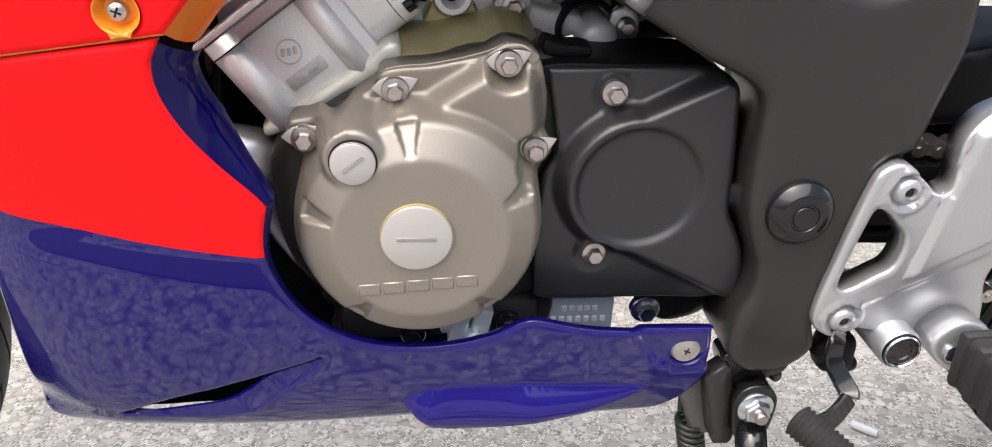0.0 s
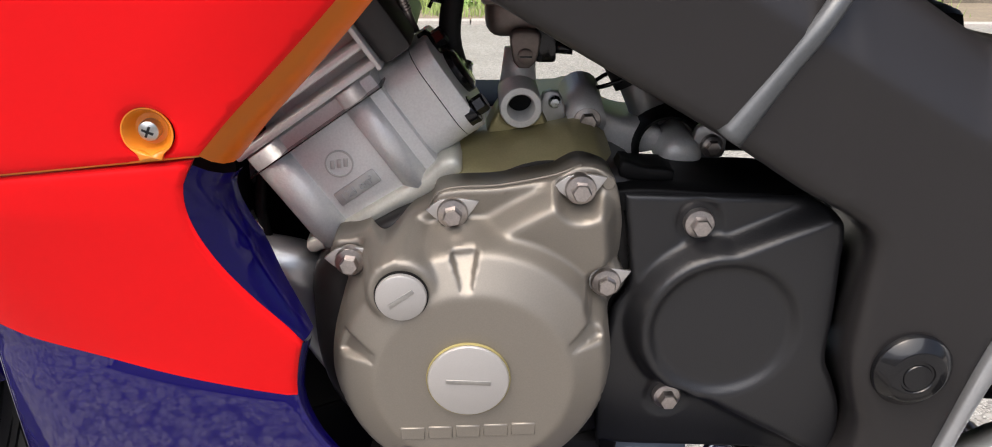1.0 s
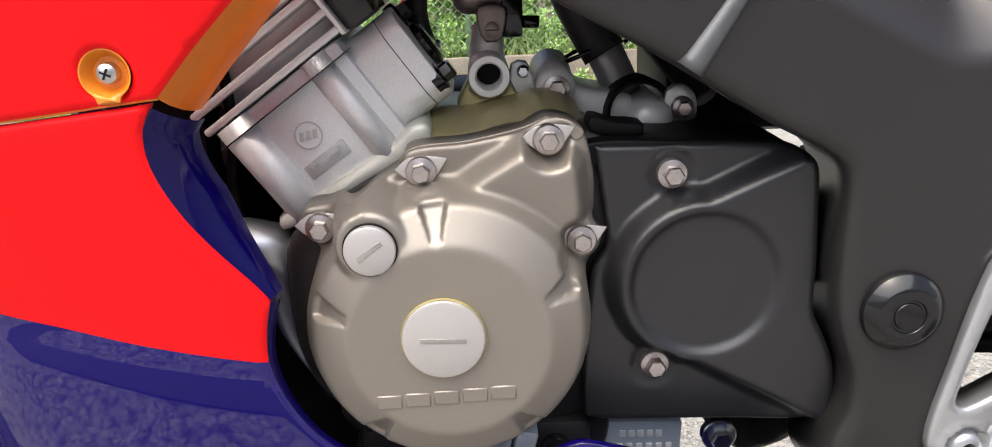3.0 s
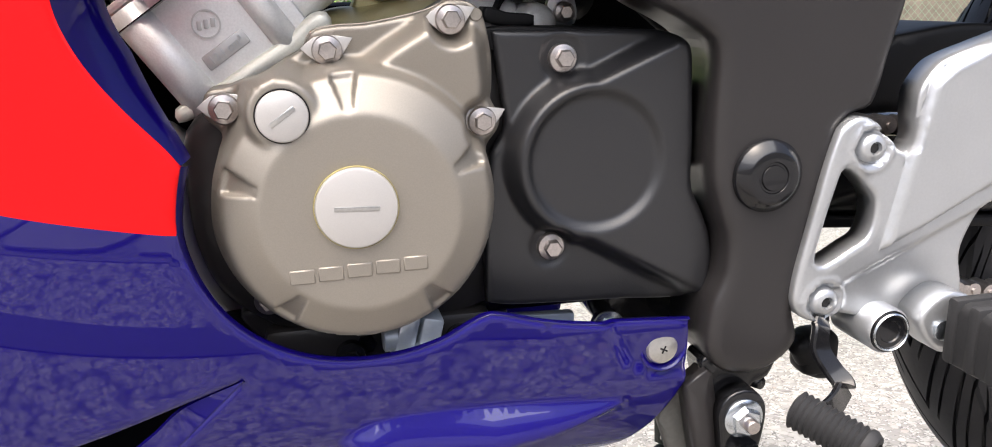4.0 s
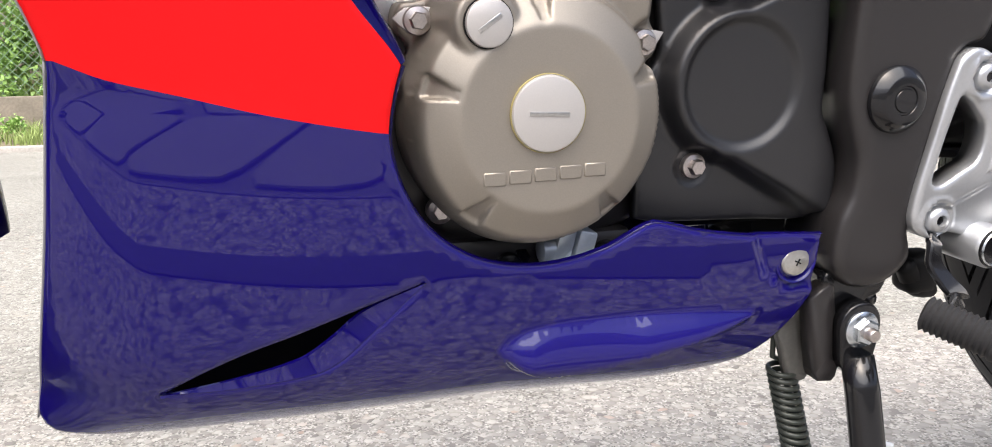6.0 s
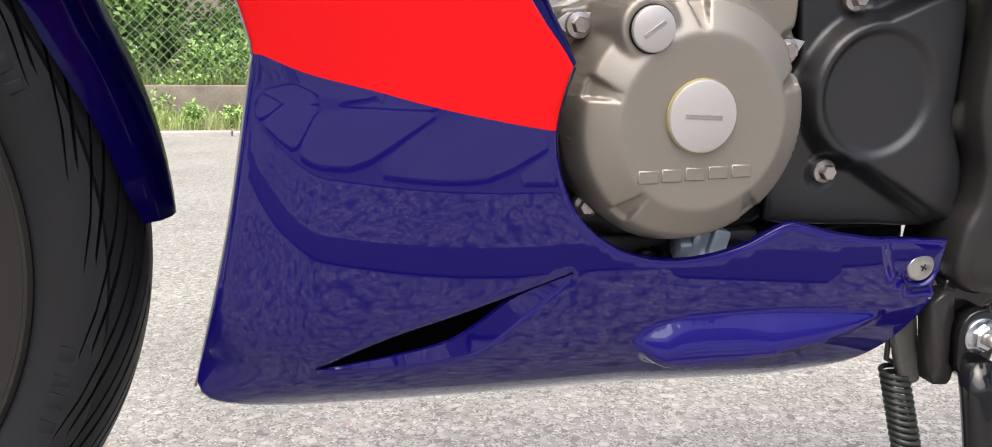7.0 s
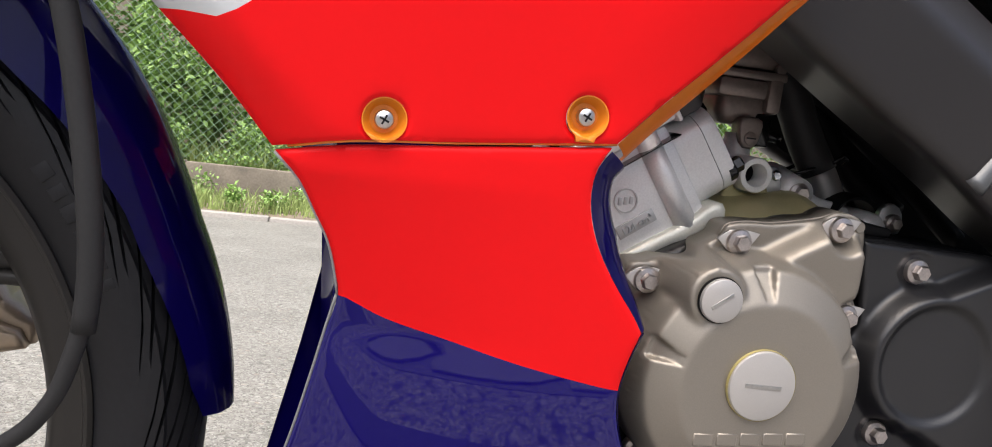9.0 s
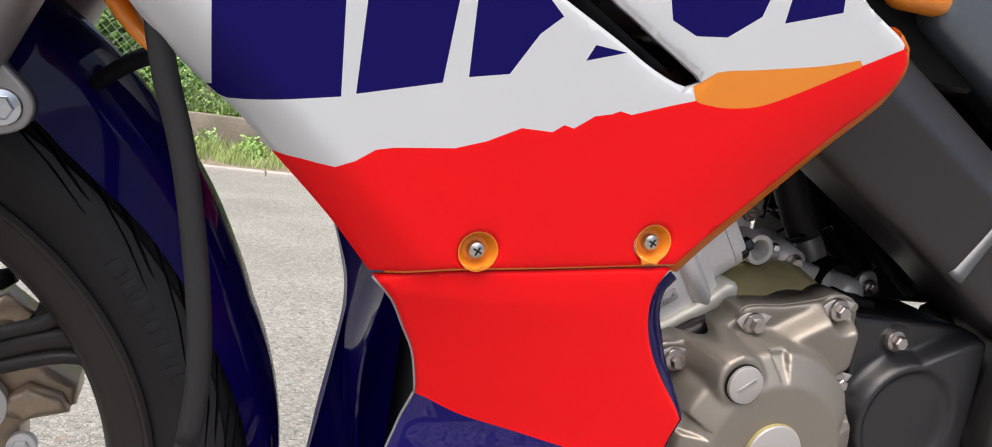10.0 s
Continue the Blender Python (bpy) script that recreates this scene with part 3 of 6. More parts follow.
cup_screw(upper, -0.1215, 0.4965, -0.1105, ORANGE)
cup_screw(upper, -0.212, 0.4845, -0.1085, ORANGE)
# added black sheet in place of the shade inside the scoop
part("scoop_dark_sheet", sheet(SCOOP, lambda x, z: upper_y(x, z) + 0.03, 0.002, 0, 0.01), PLASTIC_AND_SHADE, upper, "black sheet standing in for the shade behind the scoop")

# ---- engine ----
DOME = np.array([0.003, 0.3645])
BOLTS = [(0.053, 0.4515), (-0.007, 0.4385), (-0.057, 0.4125), (0.0685, 0.4005)]
LOBE = np.array([(0.002, 0.432), (0.0205, 0.4445), (0.0433, 0.458), (0.0635, 0.4545), (0.0725, 0.4413), (0.0750, 0.42), (0.0735, 0.395), (0.064, 0.38), (0.03, 0.40), (0.0, 0.42)])
NOTCHES = (94, 22, 164, 232, 307)
CAPS = (-0.030, 0.413)


def plate_y(z):
    return -0.0495 - 0.16 * (z - 0.425)


def cover_y(x, z):
    p = np.array([x, z])
    dx, dz = p - DOME
    r = math.hypot(dx, dz)
    y = plate_y(z)
    up = ease((z - 0.372) / 0.02)
    if r < 0.0710 or up < 1:
        y = -0.0885 + 0.0105 * max(0.0, (r - 0.047) / 0.0185) + 0.0275 * ease((r - 0.0648) / 0.0062) * up + 0.013 * ease((r - 0.0630) / 0.0085) * (1 - up)
    if inside(LOBE, p[None])[0]:
        y = min(y, plate_y(z) - 0.016 * ease(edge_distance(LOBE, p[None])[0] / 0.010))
    d = math.hypot(x - CAPS[0], z - CAPS[1])
    if d < 0.021:
        y = min(y, -0.086 + 0.030 * ease((d - 0.0155) / 0.0055))
    if 0.0475 < r < 0.0650:
        a = math.degrees(math.atan2(dz, dx))
        for at in NOTCHES:
            w = abs((a - at + 180) % 360 - 180)
            half = 2.6 + 3.2 * (r - 0.0475) / 0.0165
            if w < half:
                y += 0.0066 * (r - 0.0475) / 0.0165 * min(1, (half - w) / 0.6) * min(1, (0.0650 - r) / 0.0010)
    for bx, bz in (BOLTS[0], BOLTS[3]):
        d = math.hypot(x - bx, z - bz)
        if d < 0.0135:
            y = (-0.052) + (y + 0.052) * ease((d - 0.0088) / 0.0045)
    return y


COVER = [(-0.0655, 0.378), (-0.062, 0.392), (-0.060, 0.399), (-0.0675, 0.409), (-0.065, 0.420), (-0.054, 0.4225), (-0.030, 0.433), (-0.0175, 0.440), (-0.014, 0.447), (-0.004, 0.4495), (0.014, 0.4505),
         (0.042, 0.456), (0.054, 0.461), (0.068, 0.4565), (0.0745, 0.436), (0.0755, 0.417), (0.075, 0.41), (0.079, 0.401), (0.0755, 0.391), (0.0705, 0.384), (0.0712, 0.365), (0.068, 0.345), (0.059, 0.3215), (0.042, 0.3045),
         (0.018, 0.2955), (-0.012, 0.2955), (-0.036, 0.3055), (-0.056, 0.3255), (-0.0665, 0.351)]
cover = part("alternator_cover", sheet(COVER, cover_y, 0.02, 0.0025, 0.0014, relax=2, lines=[
    [DOME + np.array([math.cos(radians(at + s * (2.6 + 3.2 * f) - s * w)), math.sin(radians(at + s * (2.6 + 3.2 * f) - s * w))]) * (0.0475 + 0.0165 * f) for f in np.linspace(0.12, 1, 8)]
    for at in NOTCHES for s in (-1, 1) for w in (0, 0.7)]), CHAMPAGNE, motorcycle, "champagne-grey painted alternator cover")
for (bx, bz), s in zip(BOLTS, (0.2, 0.5, 0.1, 0.8)):
    by = min(plate_y(bz), -0.0505) - 0.003
    hex_bolt(cover, (bx, by, bz), 0.0082, 0.0065, 0.0074, spin=s)
    w = prism([(bx - 0.0125, bz + 0.001), (bx - 0.0125, bz + 0.001), (bx - 0.006, bz + 0.0062), (bx + 0.003, bz + 0.0070), (bx + 0.0125, bz + 0.0055), (bx + 0.0125, bz + 0.0055), (bx + 0.0075, bz - 0.002), (bx + 0.002, bz - 0.0068), (bx - 0.005, bz - 0.0055)], by + 0.0008, by + 0.0024, 0.0004)
    part("lock_washer", w, CAP, cover)
part("dowel_pin", lathe([(0.0034, -0.004), (0.0034, 0.0022), (0.0028, 0.003), (0, 0.003)], (0.0665, -0.0515, 0.4535), n=20), CHAMPAGNE, cover)
hex_bolt(cover, (-0.045, -0.047, 0.312), 0.0085, 0.005, 0.0075)


def slot_cap(x, z, y, r, length, tilt, name):
    c = part(name, lathe([(r * 1.02, -0.006), (r * 1.02, 0.0), (r * 0.985, 0.0012), (r * 0.93, 0.0016), (0, 0.0018)], (x, y, z), n=56), CAP, cover, "silver slotted cap")
    s = block((-length / 2, -0.0003, -0.0011), (length / 2, 0.0014, 0.0011), 0.0003)
    s.transform(pose(x, y - 0.0019, z, 0, -tilt, 0))
    part("slot", s, STEEL, cover)
    return c


slot_cap(0.0005, 0.3685, -0.0905, 0.0190, 0.021, -3, "crankshaft_cap")
part("seal_ring", lathe([(0.0193, -0.003), (0.0199, -0.001), (0.0196, 0.0003), (0.0193, 0.0)], (0.0005, -0.0905, 0.3685), n=56), YELLOW, cover, "yellowed rubber seal ring")
slot_cap(-0.0297, 0.4122, -0.0888, 0.0115, 0.0135, 36, "timing_cap")
part("seal_ring", lathe([(0.0117, -0.003), (0.0124, -0.001), (0.0122, 0.0004), (0.0117, 0.0)], (-0.0297, -0.0880, 0.4122), n=48), PLASTIC_AND_SHADE, cover)
for i in range(5):
    x0 = -0.0325 + i * 0.0134
    b = block((x0, -0.0892, 0.3330 + i * 0.0006), (x0 + 0.0118, -0.0880, 0.3400 + i * 0.0006), 0.0005, segments=1)
    part("cast_mark", b, CHAMPAGNE, cover)

# dark crankcase round and behind the cover
CASE = [(-0.078, 0.40), (-0.081, 0.37), (-0.079, 0.34), (-0.070, 0.315), (-0.052, 0.298), (-0.030, 0.287), (0.02, 0.285), (0.07, 0.293), (0.09, 0.31), (0.09, 0.44), (0.05, 0.455), (-0.01, 0.44), (-0.06, 0.415)]
case = part("crankcase", sheet(CASE, lambda x, z: -0.036, 0.15, 0.006, 0.008), FRAMEP, motorcycle, "dark grey painted crankcase")
sump = part("sump", block((-0.05, -0.040, 0.266), (0.075, 0.10, 0.292), 0.006), FRAMEP, motorcycle, "dull cast aluminium sump")
for bx, bz in ((-0.005, 0.276), (0.055, 0.279)):
    hex_bolt(sump, (bx, -0.047, bz), 0.0085, 0.005, 0.008, mat=GLOSSBLACK)
TOPCASE = [(-0.040, 0.414), (-0.025, 0.4265), (-0.013, 0.4440), (-0.006, 0.4545), (0.004, 0.4575), (0.018, 0.4582), (0.042, 0.4628), (0.058, 0.4655), (0.070, 0.462), (0.075, 0.452), (0.074, 0.43), (0.05, 0.42), (-0.02, 0.405)]


def topcase_y(x, z):
    rim = ramp(x, (-0.040, -0.0175, -0.004, 0.014, 0.042, 0.054, 0.066, 0.075), (0.412, 0.4370, 0.4462, 0.4475, 0.4525, 0.4570, 0.4540, 0.445))
    return -0.034 + 4.2 * max(0.0, z - rim)


upper_case = part("upper_crankcase", sheet(TOPCASE, topcase_y, 0.09, 0.0015, 0.0025), CASTY, motorcycle, "yellow-stained cast aluminium upper crankcase")
part("gasket_edge", tube([(x, -0.0495, z) for x, z in spline([(-0.0175, 0.4405), (-0.014, 0.4470), (-0.004, 0.4497), (0.014, 0.4507), (0.042, 0.4562), (0.054, 0.4612)], 0.004, closed=False)], 0.0006, 6, smoothed=False), CHAMPAGNE, upper_case)

C = pose(-0.0695, -0.019, 0.4085, 0, -35, 0)


def cyl(name, lo, hi, bevel, mat, parent, label=""):
    return part(name, block(lo, hi, bevel, turn=C), mat, parent, label)


cylinder = cyl("cylinder", (-0.004, -0.003, -0.006), (0.070, 0.10, 0.060), 0.003, CAST, motorcycle, "silver cast cylinder with ribs, leaning forward")
for u in (0.003, 0.0555):
    rib = tube([(u, -0.001, -0.004), (u, -0.001, 0.060)], 0.0100 if u < 0.02 else 0.0075, 18, smoothed=False)
    rib.transform(C)
    part("rib", rib, CAST, cylinder)
part("base_flange", prism([(-0.082, 0.403), (-0.0695, 0.4072), (-0.0538, 0.4155), (-0.0341, 0.4282), (-0.0233, 0.432), (-0.0128, 0.4389), (-0.0025, 0.4483), (-0.005, 0.456), (-0.0129, 0.4550), (-0.0234, 0.4458), (-0.05, 0.4290), (-0.0716, 0.4153), (-0.083, 0.410)], -0.0275, 0.05, 0.004), FLANGE, cylinder)
cyl("head_gasket", (-0.0085, -0.0113, 0.0520), (0.0725, 0.10, 0.0527), 0.0, GLOSSBLACK, cylinder)
head = cyl("cylinder_head", (-0.004, 0.016, 0.060), (0.072, 0.10, 0.135), 0.006, CAST, motorcycle, "cast aluminium cylinder head with fins")
for k, (v, u0) in enumerate(((0.0610, -0.010), (0.0710, -0.011), (0.0820, -0.011))):
    cyl("fin", (u0, -0.008 + 0.002 * k, v), (0.0755, 0.10, v + 0.0040), 0.0015, CAST, head)


cyl("head_side_housing", (0.0775, -0.006, 0.0580), (0.0950, 0.10, 0.150), 0.004, FRAMEP, head, "dark side housing of the cylinder head")
cyl("housing_edge", (0.0752, -0.0105, 0.0590), (0.0778, 0.02, 0.150), 0.0008, CAST, head)
cyl("head_skirt", (-0.004, -0.004, 0.0870), (0.0752, 0.10, 0.150), 0.004, CAST, head)
stud = tube([(-0.0390, 0.012, 0.5420), (-0.0355, 0.011, 0.5325), (-0.0264, 0.010, 0.5103)], 0.0026, 12, smoothed=False)
thread = [lathe([(0.0026, -0.0005), (0.0032, 0), (0.0026, 0.0005)], (-0.0385 + 0.0078 * f, 0.0118 - 0.001 * f, 0.541 - 0.020 * f), (0.40, -0.05, -0.98), 12) for f in np.linspace(0, 1, 15)]
part("head_stud", join(stud, *thread), RUST, head, "threaded steel stud")


def rounded_bar(y0, y1, v0, v1, radius, stations):
    """A bar with rounded edges along the cylinder's own width; stations: (place, how far it draws in)."""
    bm, rows = bmesh.new(), []
    for u, inset in stations:
        row = []
        for cy, cv, a0 in ((y1 - radius, v1 - radius, 0), (y0 + radius, v1 - radius, 90), (y0 + radius, v0 + radius, 180), (y1 - radius, v0 + radius, 270)):
            for k in range(7):
                a = radians(a0 + 15 * k)
                row.append(bm.verts.new((u, cy + (radius - inset) * math.cos(a), cv + (radius - inset) * math.sin(a))))
        rows.append(row)
    for p, q in zip(rows, rows[1:]):
        for k in range(len(p)):
            bm.faces.new((p[k], p[(k + 1) % len(p)], q[(k + 1) % len(p)], q[k]))
    bm.faces.new(rows[0])
    bm.faces.new(rows[-1][::-1])
    bmesh.ops.recalc_face_normals(bm, faces=bm.faces)
    bm.transform(C)
    return smooth(bm, 40)


tensioner = part("chain_tensioner_housing", rounded_bar(0.0005, 0.06, 0.003, 0.056, 0.014, ((0.050, 0.0), (0.0884, 0.0))), CAST, motorcycle, "silver rounded housing on the cylinder")
part("joint_line", rounded_bar(0.0005, 0.06, 0.003, 0.056, 0.014, ((0.0884, 0.0006), (0.0889, 0.0006))), GLOSSBLACK, tensioner)
part("end_cap", rounded_bar(0.0005, 0.06, 0.003, 0.056, 0.014, ((0.0889, 0.0), (0.0970, 0.0), (0.0984, 0.0006), (0.0988, 0.0018))), CAST, tensioner)
for v, y in ((0.0142, 0.008), (0.0500, 0.0275)):
    at = C @ Vector((0.0980, y, v))
    hex_bolt(tensioner, at, 0.0085, 0.008, 0.0075, mat=GLOSSBLACK, axis=C.to_3x3() @ Vector((1, 0, 0)))
part("screw_cap", lathe([(0.013, -0.004), (0.013, 0.004), (0.010, 0.006), (0, 0.006)], C @ Vector((0.0980, 0.032, 0.030)), C.to_3x3() @ Vector((1, 0, 0)), 24), GLOSSBLACK, tensioner, "black screw cap")
at = C @ Vector((0.0290, -0.0030, 0.0320))
part("cast_badge", lathe([(0.0072, -0.001), (0.0072, 0.0010), (0.0064, 0.0010), (0.0064, -0.001)], at, n=36), PLATEM, cylinder)
for i in range(3):
    part("cast_badge", block((at[0] - 0.0045 + 0.0033 * i, at[1] - 0.0008, at[2] - 0.003 + 0.0007 * i), (at[0] - 0.0022 + 0.0033 * i, at[1] + 0.001, at[2] + 0.0015 + 0.0007 * i), 0.0004), PLATEM, cylinder)
cyl("capacity_plate", (0.0160, -0.0042, 0.0128), (0.0410, 0.0, 0.0208), 0.0008, PLATEM, cylinder)
txt = bpy.data.curves.new("capacity_text", "FONT")
txt.body, txt.size, txt.extrude, txt.align_x, txt.align_y = "124 cm\u00b3", 0.0062, 0.0006, "CENTER", "CENTER"
tob = new("capacity_text", txt)
tob.data.materials.append(SATIN)
me = bpy.data.meshes.new_from_object(tob.evaluated_get(bpy.context.evaluated_depsgraph_get()))
bpy.data.objects.remove(tob)
bm = bmesh.new()
bm.from_mesh(me)
bm.transform(C @ pose(0.0285, -0.0048, 0.0166, 90, 0, 0))
part("capacity_text", bm, SATIN, cylinder, "raised cast lettering")

# black front sprocket cover
WHEEL = np.array([0.128, 0.377])
PAN = np.array([(0.098, 0.408), (0.172, 0.441), (0.23, 0.441), (0.23, 0.296), (0.190, 0.2955), (0.102, 0.345)])
SPROCKET = [(0.0755, 0.4455), (0.0755, 0.4455), (0.120, 0.4445), (0.164, 0.4435), (0.1745, 0.4405), (0.1793, 0.434), (0.1807, 0.416), (0.1822, 0.386), (0.1828, 0.360), (0.1885, 0.3473), (0.1945, 0.332), (0.1962, 0.315), (0.1925, 0.2960), (0.186, 0.2915),
            (0.15, 0.2935), (0.085, 0.2965), (0.0705, 0.299), (0.0705, 0.299), (0.0700, 0.34), (0.0740, 0.380), (0.0815, 0.395), (0.0812, 0.408)]


def pan_y(x, z):
    p = np.array([[x, z]])
    r = math.hypot(*(p[0] - WHEEL))
    d = max(0.0445 - r, edge_distance(PAN, p)[0] * (1 if inside(PAN, p)[0] else -1))
    y = -0.049 - 0.014 * ease((d + 0.004) / 0.0085)
    if r < 0.0392:
        y += 0.0042 * ease((0.0392 - r) / 0.0062)
    for bx, bz in ((0.113, 0.431), (0.106, 0.329)):
        q = math.hypot(x - bx, z - bz)
        if q < 0.0125:
            y = -0.047 + (y + 0.047) * ease((q - 0.0098) / 0.0027)
    return y


sprocket = part("sprocket_cover", sheet(SPROCKET, pan_y, 0.004, 0.003, 0.0018, relax=1), BLACKCOVER, motorcycle, "satin black sprocket cover with a round pressing")
for bx, bz in ((0.113, 0.4305), (0.1065, 0.329)):
    hex_bolt(sprocket, (bx, -0.049, bz), 0.0085, 0.007, 0.0076)
# blacker than the cover: the shade under the frame is put into its colour
part("top_return", prism([(0.072, 0.436), (0.072, 0.4462), (0.12, 0.4455), (0.165, 0.443), (0.180, 0.434), (0.165, 0.430)], -0.046, 0.004, 0.0015), PLASTIC_AND_SHADE, sprocket)

# ---- frame ----
FRAME = [(-0.12, 0.618), (-0.12, 0.618), (-0.06, 0.583), (-0.018, 0.557), (0.043, 0.5215), (0.112, 0.4825), (0.150, 0.4585), (0.1735, 0.4460), (0.1828, 0.4385), (0.1858, 0.4290), (0.1856, 0.41), (0.1850, 0.385), (0.1860, 0.366),
         (0.1910, 0.348), (0.1960, 0.333), (0.1955, 0.3135), (0.1885, 0.295), (0.1875, 0.270), (0.200, 0.2555), (0.225, 0.2555), (0.242, 0.270), (0.2385, 0.290), (0.239, 0.309), (0.2565, 0.388), (0.263, 0.397), (0.2765, 0.402),
         (0.284, 0.428), (0.2925, 0.462), (0.2925, 0.490), (0.302, 0.53), (0.302, 0.53), (0.265, 0.517), (0.235, 0.5205), (0.20, 0.5395), (0.110, 0.5905), (0.05, 0.6235), (0.0, 0.651), (-0.06, 0.684), (-0.06, 0.684)]
TOPEDGE = np.array([(-0.06, 0.684), (0.0, 0.651), (0.05, 0.6235), (0.110, 0.5905), (0.20, 0.5395), (0.235, 0.5205)])


def frame_y(x, z):
    d = edge_distance(TOPEDGE, np.array([[x, z]]), closed=False)[0]
    k = max(0.0, 0.040 - d)
    y = -0.083 + 0.95 * k * k / (k + 0.006)
    low = 0.4825 + (0.112 - x) * 0.59
    if x < 0.16 and z > low - 0.02:
        y += 0.0012
    return y


frame_spar = part("frame_spar", sheet(FRAME, frame_y, 0.045, 0.007, 0.005), FRAMEP, motorcycle, "dark grey painted twin-spar frame")
part("weld_bead", tube([(0.112, -0.0790, 0.4845), (0.129, -0.0800, 0.51), (0.146, -0.0795, 0.535), (0.158, -0.0705, 0.552), (0.163, -0.060, 0.560)], [0.0068, 0.0048, 0.0046, 0.0048, 0.0042], 10, 0.004), material("bare_weld", (0.105, 0.11, 0.115), 0.36, metal=0.4, grain=0.12, grain_size=900, mottle=0.2, mottle_size=120, bump=0.08), frame_spar, "lighter weld bead")
part("pivot_cap", lathe([(0.0195, -0.002), (0.0195, 0.0025), (0.0188, 0.0036), (0.0142, 0.0078), (0.0134, 0.0082), (0.0085, 0.0082), (0.0080, 0.0074), (0.0070, 0.0074), (0.0065, 0.0082), (0, 0.0082)], (0.2145, -0.083, 0.3685), n=44), GLOSSBLACK, frame_spar, "glossy black swingarm pivot cap")
frame_far = part("frame_spar", mirrored(sheet(FRAME[:5] + [(0.112, 0.4825), (0.19, 0.455), (0.255, 0.43), (0.262, 0.46), (0.275, 0.50)] + FRAME[-10:], frame_y, 0.045, 0.007, 0.012)), FRAMEP, motorcycle, "dark grey painted frame spar of the far side")

# ---- front wheel ----
def tyre(centre, radius, half, name, parent):
    prof = [(radius - 0.060, half * 0.66), (radius - 0.050, half * 0.86), (radius - 0.036, half * 0.985), (radius - 0.029, half), (radius - 0.023, half * 0.975), (radius - 0.018, half * 0.93)]
    for a in range(62, -63, -7):
        prof.append((radius - 0.032 + 0.032 * math.cos(radians(a)), half * math.sin(radians(a)) * 0.97))
    prof += [(r, -d) for r, d in prof[:6][::-1]]
    bm, rows = bmesh.new(), []
    steps = (0.0, 0.035, 0.045, 0.165, 0.18, 0.25, 0.32, 0.4, 0.49, 0.505, 0.58, 0.595, 0.65, 0.75, 0.85, 0.93)
    for i in range(30):
        for f in steps:
            row = []
            for r, d in prof:
                q = math.acos(max(0.45, min(1.0, (r - radius + 0.032) / 0.032))) / 1.104
                q += max(0.0, min(radius - 0.0172 - r, 0.016)) * 40
                t = 2 * math.pi / 30 * (i + f - 2.2 * q + (0.5 if d > 0 else 0))
                if 0.04 < f < 0.17 and 0.08 < q < 1.1 or 0.5 < f < 0.585 and 0.3 < q < 1.35:
                    r -= 0.006 * max(0.2, 1 - 0.6 * q)
                    d -= math.copysign(0.005 * min(q, 1.0), d)
                row.append(bm.verts.new((centre[0] + r * math.cos(t), centre[1] - d, centre[2] + r * math.sin(t))))
            rows.append(row)
    n = len(rows)
    for i in range(n):
        a, b = rows[i], rows[(i + 1) % n]
        for k in range(len(prof) - 1):
            bm.faces.new((a[k], b[k], b[k + 1], a[k + 1]))
    bmesh.ops.recalc_face_normals(bm, faces=bm.faces)
    return part(name, smooth(bm, 30), TYRE, parent)


front_wheel = part("front_rim", lathe([(0.219, 0.029), (0.2190, 0.034), (0.2165, 0.0360), (0.2145, 0.0355), (0.2135, 0.0330), (0.2115, 0.0325), (0.2035, 0.0315), (0.1965, 0.0285), (0.1915, 0.021), (0.1905, 0.016), (0.1905, -0.018), (0.1985, -0.0245), (0.213, -0.030),
                                       (0.219, -0.0345), (0.223, -0.033), (0.221, -0.027), (0.208, -0.015), (0.208, 0.015), (0.221, 0.027), (0.223, 0.029)], FRONT, n=120), RIMP, motorcycle, "dark grey cast front wheel")
front_tyre = tyre(FRONT, 0.2765, 0.046, "tyre", front_wheel)
for k, (deg, wide) in enumerate([(22, 6), (25, 9), (29, 6), (32, 9), (35, 7), (38, 9), (-14, 8), (-18, 6), (-21, 9), (-25, 7)]):
    m = block((-0.0045, -0.0004, -0.0005 * wide), (0.0045, 0.0008, 0.0005 * wide), 0.0003)
    m.transform(pose(FRONT[0] + 0.2415 * math.cos(radians(deg)), FRONT[1] - 0.0457, FRONT[2] + 0.2415 * math.sin(radians(deg)), 0, -deg, 0))
    part("sidewall_mark", m, TYRE, front_tyre)
part("hub", lathe([(0, -0.045), (0.03, -0.045), (0.036, -0.02), (0.036, 0.02), (0.03, 0.045), (0.012, 0.045), (0.012, 0.055), (0, 0.055)], FRONT, n=32), RIMP, front_wheel)
for k in range(6):
    a = radians(33 + 60 * k)
    pts = []
    for r, da in ((0.197, -0.08), (0.188, -0.062), (0.165, -0.02), (0.11, 0.08), (0.034, 0.30)):
        pts.append((FRONT[0] + r * math.cos(a + da), FRONT[1] - 0.002, FRONT[2] + r * math.sin(a + da)))
    rails = [tube(pts, [0.012, 0.0095, 0.009, 0.009, 0.012], 12, 0.008)]
    for s in (-1, 1):
        rail = []
        for (x, y, z), o in zip(pts, (0.024, 0.0135, 0.0105, 0.0105, 0.014)):
            rail.append((x - s * o * math.sin(a), y - 0.006, z + s * o * math.cos(a)))
        rails.append(tube(rail, [0.006, 0.0048, 0.0045, 0.0045, 0.006], 12, 0.008))
    part("spoke", join(*rails), RIMP, front_wheel)


